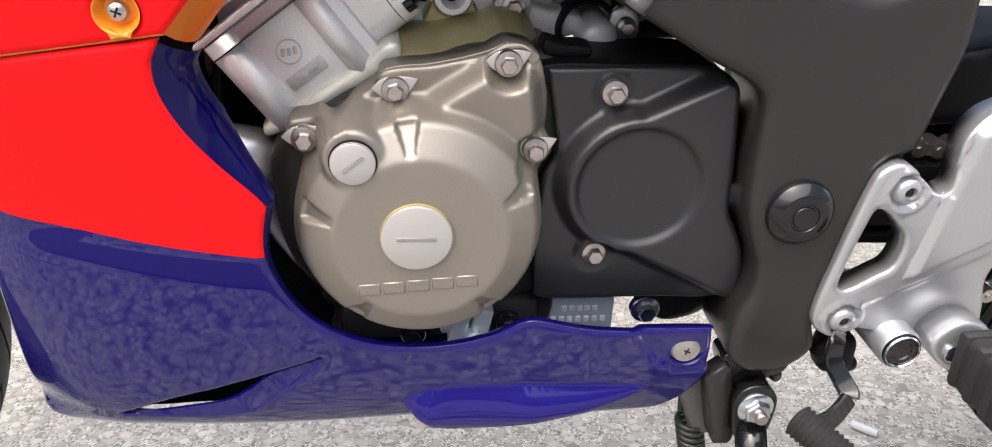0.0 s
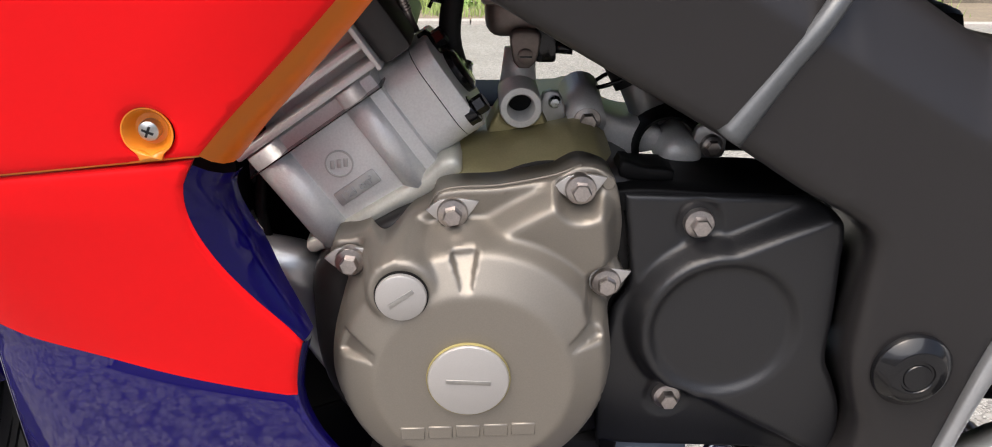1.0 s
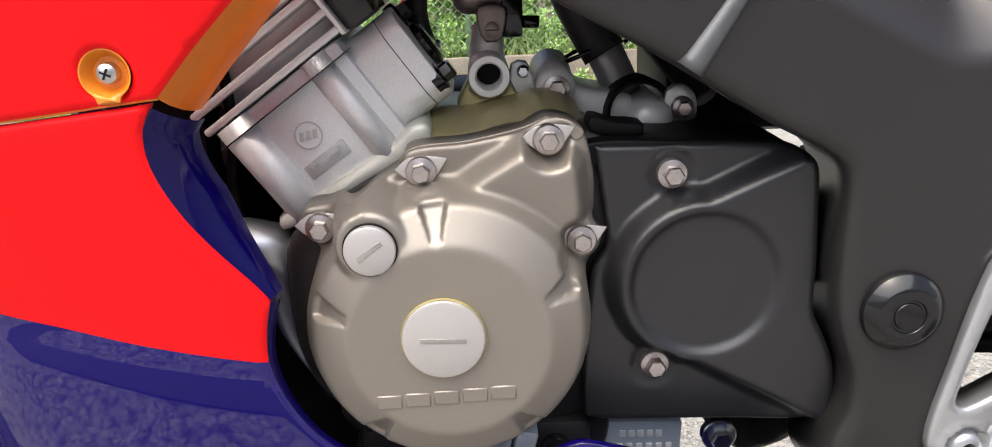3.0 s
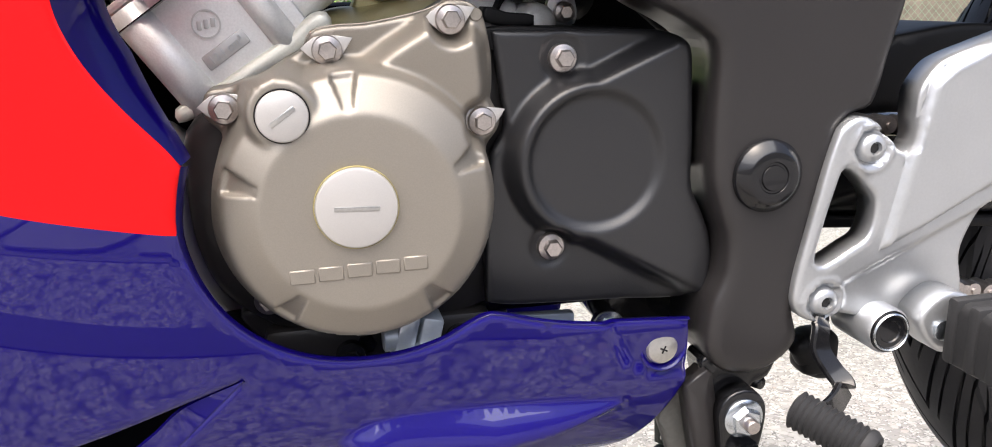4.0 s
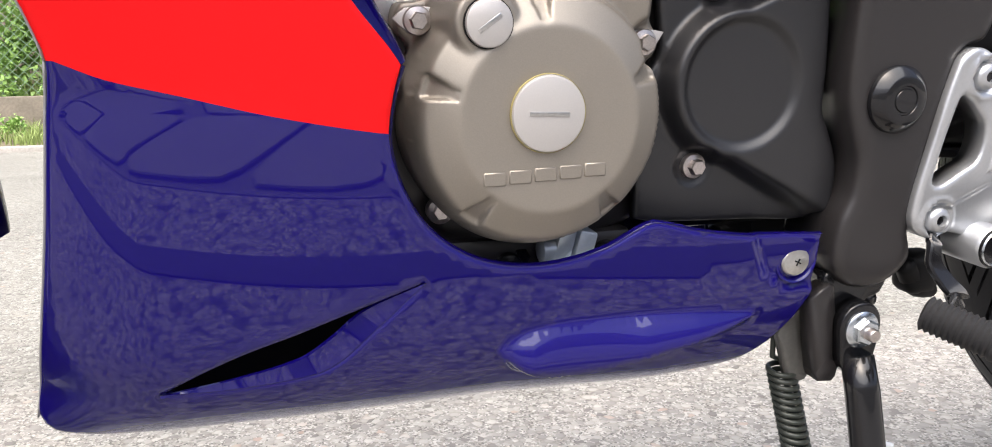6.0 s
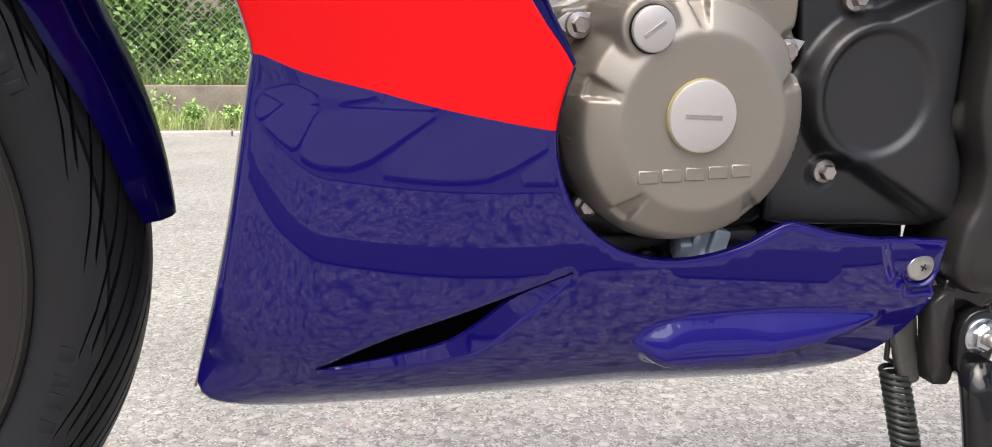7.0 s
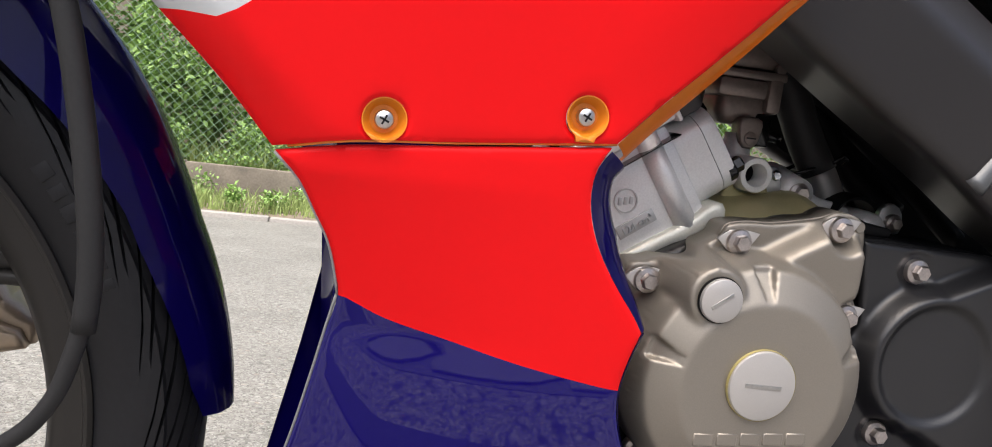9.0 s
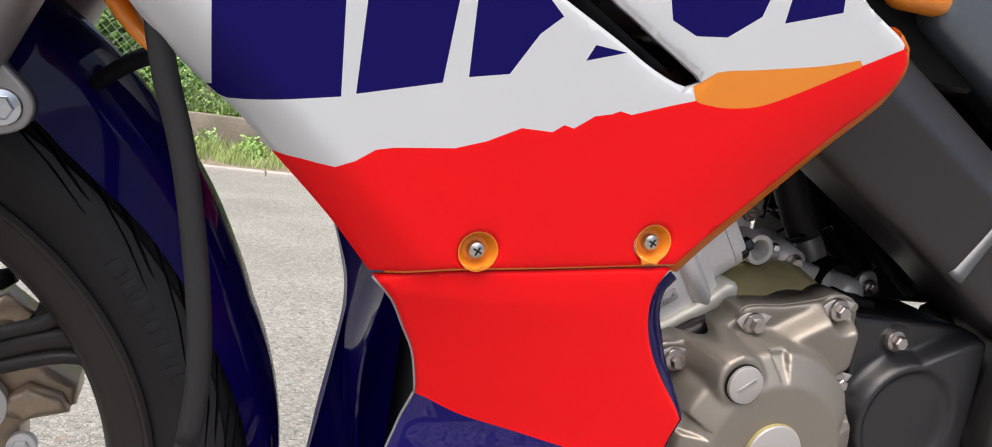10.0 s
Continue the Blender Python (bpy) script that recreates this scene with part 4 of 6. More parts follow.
def mudguard():
    bm = bmesh.new()
    rows = []
    for i in range(61):
        a = radians(2.0 + 2.3 * i)
        f = ramp(i, (0, 2, 8, 20, 60), (0.2, 0.5, 0.78, 1, 1))
        lift = ramp(i, (0, 10, 13.5, 16.5, 20, 23, 26, 35, 60), (0, 0, 0.005, 0.011, 0.017, 0.0235, 0.028, 0.031, 0.031))
        row = []
        for s in (-1, -0.9, -0.75, -0.63, -0.57, -0.45, -0.3, -0.15, 0, 0.15, 0.3, 0.45, 0.57, 0.63, 0.75, 0.9, 1):
            side = ramp(abs(s), (0, 0.3, 0.57, 0.63, 1), (0, 0.003, 0.011, 0.0135, ramp(i, (0, 12, 22, 60), (0.027, 0.031, 0.047, 0.050))))
            wide = ramp(abs(s), (0, 0.3, 0.57, 0.63, 1), (0, 0.022, 0.0405, 0.0435, 0.054)) * (0.3 + 0.7 * f)
            r = 0.292 + lift - side * (0.45 + 0.55 * f)
            row.append(bm.verts.new((FRONT[0] + r * math.cos(a), FRONT[1] + math.copysign(wide, s), FRONT[2] + r * math.sin(a))))
        rows.append(row)
    for a, b in zip(rows, rows[1:]):
        for k in range(len(a) - 1):
            bm.faces.new((a[k], a[k + 1], b[k + 1], b[k]))
    bmesh.ops.solidify(bm, geom=bm.faces[:], thickness=0.0028)
    bmesh.ops.recalc_face_normals(bm, faces=bm.faces)
    return part("front_mudguard", smooth(bm, 45), BLUE, motorcycle, "glossy dark blue front mudguard")


guard = mudguard()
fork = part("fork_leg", tube([(-0.567, -0.050, 0.284), (-0.518, -0.052, 0.395), (-0.455, -0.052, 0.535), (-0.390, -0.052, 0.675)], [0.024, 0.026, 0.0275, 0.0275], 28, 0.05), FORKP, motorcycle, "grey painted fork leg")
part("fork_leg", tube([(-0.567, 0.13, 0.284), (-0.515, 0.132, 0.395), (-0.450, 0.132, 0.535), (-0.385, 0.132, 0.675)], [0.024, 0.026, 0.0275, 0.0275], 28, 0.05), FORKP, motorcycle, "grey painted fork leg of the far side")
part("guard_stay", prism([(-0.462, 0.530), (-0.447, 0.510), (-0.429, 0.5055), (-0.4145, 0.5105), (-0.411, 0.522), (-0.420, 0.534), (-0.442, 0.552)], -0.056, -0.048, 0.002), FORKP, fork)
hex_bolt(fork, (-0.4235, -0.0565, 0.519), 0.010, 0.005, 0.0085, mat=ZINC)
hose = part("brake_hose", tube([(-0.375, -0.07, 0.66), (-0.366, -0.085, 0.60), (-0.358, -0.09, 0.553), (-0.347, -0.09, 0.515), (-0.339, -0.09, 0.475), (-0.333, -0.09, 0.433), (-0.3315, -0.088, 0.40), (-0.3335, -0.086, 0.374)], 0.0056, 14, 0.008), RUBBER, motorcycle, "black rubber brake hose")
part("hose_end", tube([(-0.3325, -0.087, 0.382), (-0.336, -0.086, 0.368), (-0.345, -0.083, 0.341), (-0.362, -0.078, 0.319), (-0.40, -0.065, 0.295), (-0.45, -0.06, 0.285)], 0.0042, 12, 0.008), RUBBER, hose)
part("hose_guide", tube([(-0.357, -0.088, 0.552), (-0.3645, -0.06, 0.5505), (-0.374, -0.045, 0.545), (-0.392, -0.01, 0.530)], 0.0042, 10), PLASTIC_AND_SHADE, hose)

# ---- ground ----
def asphalt(name, size, gain, pits):
    """Pebble aggregate; size: stones a metre, gain: paleness, pits: how dark the gaps between the stones are."""
    m = bpy.data.materials.new(name)
    m.use_nodes = True
    nt = m.node_tree
    b = nt.nodes["Principled BSDF"]
    co = nt.nodes.new("ShaderNodeTexCoord").outputs["Object"]
    def vor(scale, feature="F1"):
        n = nt.nodes.new("ShaderNodeTexVoronoi")
        n.inputs["Scale"].default_value = scale
        n.feature = feature
        nt.links.new(co, n.inputs["Vector"])
        return n
    def ramp_node(src, stops):
        r = nt.nodes.new("ShaderNodeValToRGB")
        while len(r.color_ramp.elements) < len(stops):
            r.color_ramp.elements.new(0.5)
        for e, (p, c) in zip(r.color_ramp.elements, stops):
            e.position, e.color = p, (*c, 1)
        nt.links.new(src, r.inputs["Fac"])
        return r
    stone, fine = vor(size), vor(size * 3.4)
    sep = nt.nodes.new("ShaderNodeSeparateColor")
    nt.links.new(stone.outputs["Color"], sep.inputs["Color"])
    tone = ramp_node(sep.outputs["Red"], [(0.0, (0.24, 0.225, 0.21)), (0.1, (0.37, 0.35, 0.325)), (0.5, (0.46, 0.435, 0.40)), (0.8, (0.54, 0.51, 0.47)), (0.95, (0.66, 0.63, 0.58)), (1.0, (0.50, 0.39, 0.33))])
    sep2 = nt.nodes.new("ShaderNodeSeparateColor")
    nt.links.new(fine.outputs["Color"], sep2.inputs["Color"])
    tone2 = ramp_node(sep2.outputs["Green"], [(0.0, (0.20, 0.19, 0.175)), (0.35, (0.40, 0.38, 0.35)), (0.7, (0.52, 0.49, 0.455)), (1.0, (0.74, 0.71, 0.66))])
    pick = ramp_node(sep.outputs["Blue"], [(0.62, (0, 0, 0)), (0.67, (1, 1, 1))])
    mix = nt.nodes.new("ShaderNodeMix")
    mix.data_type = "RGBA"
    nt.links.new(pick.outputs["Color"], mix.inputs["Factor"])
    nt.links.new(tone2.outputs["Color"], mix.inputs[6])
    nt.links.new(tone.outputs["Color"], mix.inputs[7])
    edge = ramp_node(stone.outputs["Distance"], [(0.5, (1, 1, 1)), (0.85, (pits, pits * 0.98, pits * 0.955))])
    mul = nt.nodes.new("ShaderNodeMix")
    mul.data_type, mul.blend_type = "RGBA", "MULTIPLY"
    mul.inputs["Factor"].default_value = 1
    nt.links.new(mix.outputs[2], mul.inputs[6])
    nt.links.new(edge.outputs["Color"], mul.inputs[7])
    noise_ = nt.nodes.new("ShaderNodeTexNoise")
    noise_.inputs["Scale"].default_value, noise_.inputs["Detail"].default_value = 2.5, 8
    nt.links.new(co, noise_.inputs["Vector"])
    big = ramp_node(noise_.outputs["Fac"], [(0.3, (0.86, 0.86, 0.86)), (0.7, (1.1, 1.1, 1.1))])
    mul2 = nt.nodes.new("ShaderNodeMix")
    mul2.data_type, mul2.blend_type = "RGBA", "MULTIPLY"
    mul2.inputs["Factor"].default_value = 1
    nt.links.new(mul.outputs[2], mul2.inputs[6])
    nt.links.new(big.outputs["Color"], mul2.inputs[7])
    dim = nt.nodes.new("ShaderNodeVectorMath")
    dim.operation = "MULTIPLY"
    dim.inputs[1].default_value = (0.83 * gain, 0.83 * gain, 0.81 * gain)
    place = nt.nodes.new("ShaderNodeSeparateXYZ")
    nt.links.new(co, place.inputs[0])
    lane = nt.nodes.new("ShaderNodeMath")
    lane.operation = "MULTIPLY_ADD"
    nt.links.new(noise_.outputs["Fac"], lane.inputs[0])
    lane.inputs[1].default_value = 0.9
    nt.links.new(place.outputs["Y"], lane.inputs[2])
    # the asphalt turns darker with growing y, along an uneven edge
    far_tone = ramp_node(lane.outputs[0], [(0.75, (1, 1, 1)), (1.0, (0.61, 0.63, 0.625))])
    mul3 = nt.nodes.new("ShaderNodeMix")
    mul3.data_type, mul3.blend_type = "RGBA", "MULTIPLY"
    mul3.inputs["Factor"].default_value = 1
    nt.links.new(mul2.outputs[2], mul3.inputs[6])
    nt.links.new(far_tone.outputs["Color"], mul3.inputs[7])
    nt.links.new(mul3.outputs[2], dim.inputs[0])
    nt.links.new(dim.outputs["Vector"], b.inputs["Base Color"])
    b.inputs["Roughness"].default_value = 0.85
    bump = nt.nodes.new("ShaderNodeBump")
    bump.invert = True
    bump.inputs["Strength"].default_value, bump.inputs["Distance"].default_value = 0.5, 0.0025
    nt.links.new(stone.outputs["Distance"], bump.inputs["Height"])
    nt.links.new(bump.outputs["Normal"], b.inputs["Normal"])
    return m


ASPHALT = asphalt("worn_asphalt", 125, 1.0, 0.80)
# coarser stones, with the shade round the motorcycle put into the colour
SHADED_ASPHALT = asphalt("coarse_shaded_asphalt", 74, 0.66, 0.30)
bm = bmesh.new()
bmesh.ops.create_grid(bm, x_segments=40, y_segments=40, size=300)
ground = part("ground", bm, ASPHALT, None, "pale worn asphalt with pebble aggregate")
tagged(ground, kind="structure", category="ground")

# ---- rear set: footrest bracket, stand, gear lever ----
BRACKET = [(0.2335, 0.300), (0.240, 0.335), (0.2535, 0.389), (0.262, 0.3965), (0.272, 0.396), (0.2815, 0.387), (0.2895, 0.3795), (0.2940, 0.3770), (0.2978, 0.381), (0.2996, 0.390), (0.2995, 0.408), (0.3047, 0.418), (0.3129, 0.4254), (0.335, 0.433), (0.38, 0.447), (0.40, 0.44), (0.40, 0.44),
           (0.392, 0.382), (0.362, 0.3500), (0.3509, 0.3405), (0.3425, 0.3245), (0.3405, 0.3138), (0.3440, 0.296), (0.345, 0.268), (0.325, 0.264), (0.31, 0.276), (0.285, 0.2805), (0.262, 0.2865), (0.250, 0.2840), (0.238, 0.2885)]
HOLE = [(0.2455, 0.318), (0.2462, 0.328), (0.2550, 0.362), (0.2585, 0.3695), (0.2655, 0.3665), (0.2725, 0.3595), (0.2785, 0.3518), (0.2792, 0.340), (0.2755, 0.330), (0.268, 0.3255), (0.251, 0.3165)]
RIDGE = np.array([(0.2827, 0.3215), (0.2866, 0.3359), (0.2935, 0.3677), (0.3005, 0.397), (0.3047, 0.4150), (0.3150, 0.4235), (0.3304, 0.4300), (0.45, 0.49), (0.45, 0.408), (0.344, 0.3519), (0.3098, 0.3343)])


def bracket_y(x, z):
    y = -0.088
    p = np.array([[x, z]])
    if inside(RIDGE, p)[0]:
        y -= 0.005 * min(1, edge_distance(RIDGE, p)[0] / 0.003)
    drop = 0.3050 + (x - 0.2607) * 0.441 - z
    if x > 0.255 and drop > 0:
        y += 0.0032 * ease(drop / 0.0035) * ease((x - 0.255) / 0.01)
    for bx, bz in ((0.2735, 0.3805), (0.2525, 0.2955)):
        d = math.hypot(x - bx, z - bz)
        y -= 0.0016 * ease((0.0145 - d) / 0.0015) * (1 - ease((0.0110 - d) / 0.001))
        y += 0.0030 * ease((0.0110 - d) / 0.001)
    return y


bracket = part("footrest_bracket", sheet(BRACKET, bracket_y, 0.014, 0.0028, 0.0022, holes=[spline(HOLE, 0.003)], lines=[RIDGE[[9, 10, 0, 1, 2, 3, 4]]]), SATIN, motorcycle, "satin aluminium footrest bracket with a triangular opening")
for bx, bz in ((0.2735, 0.3805), (0.2525, 0.2955)):
    part("socket_screw", lathe([(0.0082, -0.004), (0.0082, 0.001), (0.0074, 0.0030), (0.0056, 0.0044), (0.0036, 0.0049), (0.0030, 0.0025), (0, 0.0022)], (bx, -0.0858, bz), n=28), SATIN, bracket)
# black hexagons give the sockets their shade as colour
for bx, bz in ((0.2735, 0.3805), (0.2525, 0.2955)):
    part("hexagon_socket", lathe([(0.0030, -0.001), (0.0030, 0.0002), (0, 0.0002)], (bx, -0.0886, bz), n=6), GLOSSBLACK, bracket)
part("lever_boss", lathe([(0.0135, -0.035), (0.0135, -0.002), (0.0122, 0.0), (0.0122, -0.002), (0, -0.002)], (0.288, -0.098, 0.278), n=32), SATIN, bracket)
part("boss_plug", lathe([(0.0118, -0.004), (0.0118, 0.0012), (0.0100, 0.0018), (0.0092, 0.0008), (0.0066, 0.0008), (0.006, 0.0), (0, 0.0)], (0.288, -0.098, 0.278), n=32), GLOSSBLACK, bracket, "glossy black round plug")
part("circlip", lathe([(0.0112, 0.0015), (0.0105, 0.0024), (0.0098, 0.0015)], (0.288, -0.098, 0.278), n=32), ZINC, bracket)
part("footrest_mount", prism([(0.302, 0.285), (0.318, 0.300), (0.338, 0.292), (0.333, 0.268), (0.318, 0.264)], -0.104, -0.088, 0.003), SATIN, bracket)
part("mount_pin", lathe([(0.0058, -0.003), (0.0058, 0.002), (0.004, 0.003), (0, 0.003)], (0.3165, -0.104, 0.2785), n=20), ZINC, bracket)
footrest = part("footrest", block((0.312, -0.185, 0.262), (0.345, -0.108, 0.300), 0.006, segments=3), RUBBER, motorcycle, "black rubber footrest")
for k in range(5):
    part("footrest_rib", block((0.310, -0.180 + 0.015 * k, 0.264), (0.347, -0.172 + 0.015 * k, 0.302), 0.003), RUBBER, footrest)

def flat_bar(pts, across, half, thick):
    """A bent flat strip along a path; across: the direction of its width at each point."""
    q = spline(np.c_[np.array(pts, float), np.array(across, float)], 0.003, closed=False)
    bm, rows = bmesh.new(), []
    for i in range(len(q)):
        t = Vector(q[min(i + 1, len(q) - 1)][:3] - q[max(i - 1, 0)][:3]).normalized()
        w = Vector(q[i][3:])
        w = (w - t * w.dot(t)).normalized()
        n = t.cross(w)
        c = Vector(q[i][:3])
        rows.append([bm.verts.new(c + w * a * half + n * b * thick) for a, b in ((-1, -0.5), (-0.85, -1), (0.85, -1), (1, -0.5), (1, 0.5), (0.85, 1), (-0.85, 1), (-1, 0.5))])
    for a, b in zip(rows, rows[1:]):
        for k in range(8):
            bm.faces.new((a[k], b[k], b[(k + 1) % 8], a[(k + 1) % 8]))
    bm.faces.new(rows[0])
    bm.faces.new(rows[-1][::-1])
    bmesh.ops.recalc_face_normals(bm, faces=bm.faces)
    return smooth(bm, 30)


lever = part("gear_lever", flat_bar([(0.268, -0.04, 0.300), (0.258, -0.072, 0.290), (0.2515, -0.088, 0.281), (0.2495, -0.092, 0.270), (0.2535, -0.099, 0.260), (0.2560, -0.106, 0.254), (0.2500, -0.112, 0.250), (0.236, -0.122, 0.248), (0.223, -0.128, 0.250)], [(0.4, 0.8, 0.1), (0.4, 0.8, 0.1), (0.9, 0.4, 0), (0.95, 0.2, 0.0), (0.9, 0.3, 0.3), (0.6, 0.5, 0.6), (0.1, 0.5, 0.85), (0, 0.5, 0.85), (0, 0.5, 0.85)], 0.0060, 0.0022), GLOSSBLACK, motorcycle, "black gear lever with a ribbed rubber")
p0, p1 = np.array((0.2160, -0.125, 0.2535)), np.array((0.2385, -0.162, 0.2440))
prof = []
for k in range(23):
    prof.append((0.0092 if k % 2 else 0.0106, 0.00165 * k))
part("ribbed_rubber", lathe([(0, -0.002), (0.008, -0.0015)] + prof + [(0.0105, 0.0385), (0.0085, 0.0415), (0.0055, 0.042), (0.0045, 0.034), (0, 0.034)], tuple(p0), tuple(p1 - p0), 28), RUBBER, lever, "ribbed black rubber sleeve with a torn end")

part("linkage_knuckle", join(block((0.255, -0.072, 0.240), (0.279, -0.050, 0.268), 0.007, segments=3), tube([(0.252, -0.066, 0.262), (0.268, -0.062, 0.246), (0.284, -0.058, 0.238)], [0.006, 0.009, 0.005], 14, 0.005)), PLASTIC_AND_SHADE, lever, "black linkage knuckle")
stand = part("side_stand", tube([(0.2095, -0.083, 0.2105), (0.2105, -0.090, 0.190), (0.213, -0.115, 0.10), (0.216, -0.148, 0.010)], [0.010, 0.0105, 0.0105, 0.0105], 20, 0.02), GLOSSBLACK, motorcycle, "gloss black side stand with a spring, folded out")
part("stand_lug", prism([(0.1955, 0.234), (0.2005, 0.2425), (0.2095, 0.2455), (0.2185, 0.2425), (0.2240, 0.233), (0.2225, 0.214), (0.2190, 0.203), (0.2140, 0.198), (0.2050, 0.198), (0.1985, 0.206), (0.1965, 0.218)], -0.0838, -0.074, 0.0016), GLOSSBLACK, stand)
part("stand_foot", block((0.198, -0.185, -0.012), (0.244, -0.135, -0.004), 0.002), GLOSSBLACK, stand)
nut = hex_bolt(stand, (0.2095, -0.0845, 0.2285), 0.0150, 0.0065, 0.0118, mat=ZINC, name="pivot_nut", spin=0.9)
part("pivot_stud", lathe([(0.0042, 0.0), (0.0042, 0.011), (0.0036, 0.012), (0, 0.012)], (0.2095, -0.0845, 0.2285), n=18), RUST, stand)
mount = part("stand_bracket", prism([(0.190, 0.262), (0.235, 0.262), (0.231, 0.246), (0.219, 0.240), (0.222, 0.215), (0.20, 0.205), (0.194, 0.235)], -0.072, -0.055, 0.002), GLOSSBLACK, motorcycle, "black steel side stand bracket")
part("bracket_plate", prism([(0.1775, 0.2480), (0.1897, 0.2570), (0.1935, 0.2545), (0.2030, 0.2040), (0.2015, 0.1945), (0.1985, 0.1915), (0.1890, 0.1925), (0.1865, 0.1985)], -0.076, -0.064, 0.0012, True), FRAMEP, mount)
part("bracket_plate", prism([(0.158, 0.240), (0.180, 0.255), (0.1955, 0.1875), (0.1935, 0.1850), (0.1830, 0.1830), (0.1805, 0.1850), (0.1700, 0.2180)], -0.057, -0.053, 0.0008, True), material("dull_grey_steel", (0.115, 0.113, 0.105), 0.5, metal=0.3, grain=0.2, mottle=0.2, mottle_size=40), mount, "dull grey steel plate")
part("stand_stop", tube([(0.224, -0.06, 0.240), (0.227, -0.071, 0.242)], 0.004, 10, smoothed=False), GLOSSBLACK, mount)
coil = []
for i in range(16 * 15 + 1):
    a, t = 2 * math.pi * i / 16, i / (16 * 15)
    coil.append((0.181 + 0.007 * t + 0.0082 * math.cos(a), -0.048 - 0.02 * t + 0.0082 * math.sin(a), 0.192 - 0.062 * t))
part("return_spring", tube([(0.173, -0.048, 0.226), (0.174, -0.048, 0.200)] + coil + [(0.186, -0.07, 0.10)], 0.0019, 7, smoothed=False), SPRINGP, stand, "dark coiled return spring")

# ---- under the engine ----
tag = part("engine_number_plate", block((0.0785, -0.024, 0.2545), (0.1285, -0.016, 0.2795), 0.0015, turn=pose(0.1035, 0, 0.267, 0, 2.5, 0) @ pose(-0.1035, 0, -0.267)), material("grey_blue_plate", (0.45, 0.51, 0.58), 0.4, metal=0.4, mottle=0.1), motorcycle, "grey-blue metal plate with stamped marks")
for k in range(5):
    part("stamped_bar", block((0.093 + 0.0052 * k, -0.0250, 0.2705 - 0.0002 * k), (0.0965 + 0.0052 * k, -0.0235, 0.2745 - 0.0002 * k), 0.0003), CAST, tag)
for k in range(7):
    part("stamped_bar", block((0.086 + 0.0056 * k, -0.0250, 0.2620 - 0.0002 * k), (0.0893 + 0.0056 * k, -0.0235, 0.2662 - 0.0002 * k), 0.0003), CAST, tag)
hex_bolt(tag, (0.150, -0.024, 0.268), 0.011, 0.008, 0.010, mat=ZINC, name="engine_bolt")
beam = part("engine_cradle", block((0.066, -0.030, 0.286), (0.192, 0.08, 0.303), 0.003), GLOSSBLACK, motorcycle, "black engine cradle")
part("cradle_web", prism([(0.140, 0.286), (0.195, 0.295), (0.20, 0.26), (0.165, 0.25)], -0.012, 0.08, 0.002), GLOSSBLACK, beam)
shift = part("shift_clamp", block((0.018, -0.056, 0.269), (0.0285, -0.036, 0.298), 0.002, turn=pose(0.03, 0, 0.28, 0, 14, 0) @ pose(-0.03, 0, -0.28)), CLAMPZ, motorcycle, "bright zinc gear shaft clamp")
part("clamp_half", block((0.030, -0.056, 0.269), (0.0415, -0.036, 0.298), 0.002, turn=pose(0.03, 0, 0.28, 0, 14, 0) @ pose(-0.03, 0, -0.28)), CLAMPZ, shift)
part("clamp_collar", lathe([(0.0075, -0.006), (0.0075, 0.004), (0.006, 0.005), (0, 0.005)], (0.017, -0.048, 0.285), (-1, 0, 0), 20), CLAMPZ, shift)
part("clamp_screw", lathe([(0.0055, -0.004), (0.0055, 0.003), (0.003, 0.0045), (0, 0.004)], (0.0325, -0.057, 0.2775), n=20), CLAMPZ, shift)
under = part("lower_case", prism([(-0.06, 0.30), (-0.04, 0.272), (0.0, 0.262), (0.08, 0.262), (0.08, 0.30)], -0.028, 0.1, 0.003), FRAMEP, motorcycle, "dirty grey lower crankcase")
hex_bolt(under, (0.004, -0.035, 0.279), 0.010, 0.006, 0.0085, mat=GLOSSBLACK)

# the blue panel of the far side's air duct, with a ridge, and an unseen black block added to darken the mudguard
DUCT_Z = (0.462, 0.423, 0.400, 0.380, 0.355, 0.318, 0.274, 0.236, 0.200)
DUCT = [((-0.254, -0.2385, -0.2311, -0.2262, -0.2253, -0.2298, -0.2357, -0.2395, -0.2450), 0.166),
        ((-0.2535, -0.2387, -0.2313, -0.2290, -0.2270, -0.2240, -0.2190, -0.2130, -0.2070), 0.122),
        ((-0.2300, -0.2090, -0.2120, -0.2165, -0.2212, -0.2213, -0.2170, -0.2120, -0.2080), 0.080)]
lines_ = [along([(x, y, z) for x, z in zip(xs, DUCT_Z)], 50) for xs, y in DUCT]
bm = bmesh.new()
rows = []
for a, b, c in zip(*lines_):
    row = [a + (b - a) * u + np.array((0.004 * math.sin(math.pi * u), 0, 0)) for u in (0, 0.1, 0.3, 0.5, 0.7, 0.9)] + [b + np.array((-0.0012, 0, 0))]
    row += [b + (c - b) * u + np.array((0.005 * math.sin(math.pi * u), 0, 0)) for u in (0.08, 0.25, 0.5, 0.75, 1.0)]
    rows.append([bm.verts.new(v) for v in row])
for a, b in zip(rows, rows[1:]):
    for k in range(len(a) - 1):
        bm.faces.new((a[k], b[k], b[k + 1], a[k + 1]))
bmesh.ops.recalc_face_normals(bm, faces=bm.faces)
bmesh.ops.solidify(bm, geom=bm.faces[:], thickness=0.002)
bmesh.ops.recalc_face_normals(bm, faces=bm.faces)
part("duct_panel", smooth(bm, 50), BLUE, lower_far, "glossy blue duct panel with a ridge")
part("nose_blocker", block((-0.262, -0.07, 0.50), (-0.20, 0.14, 0.70), 0.01), PLASTIC_AND_SHADE, motorcycle, "unseen black block behind the nose, added to darken the mudguard")

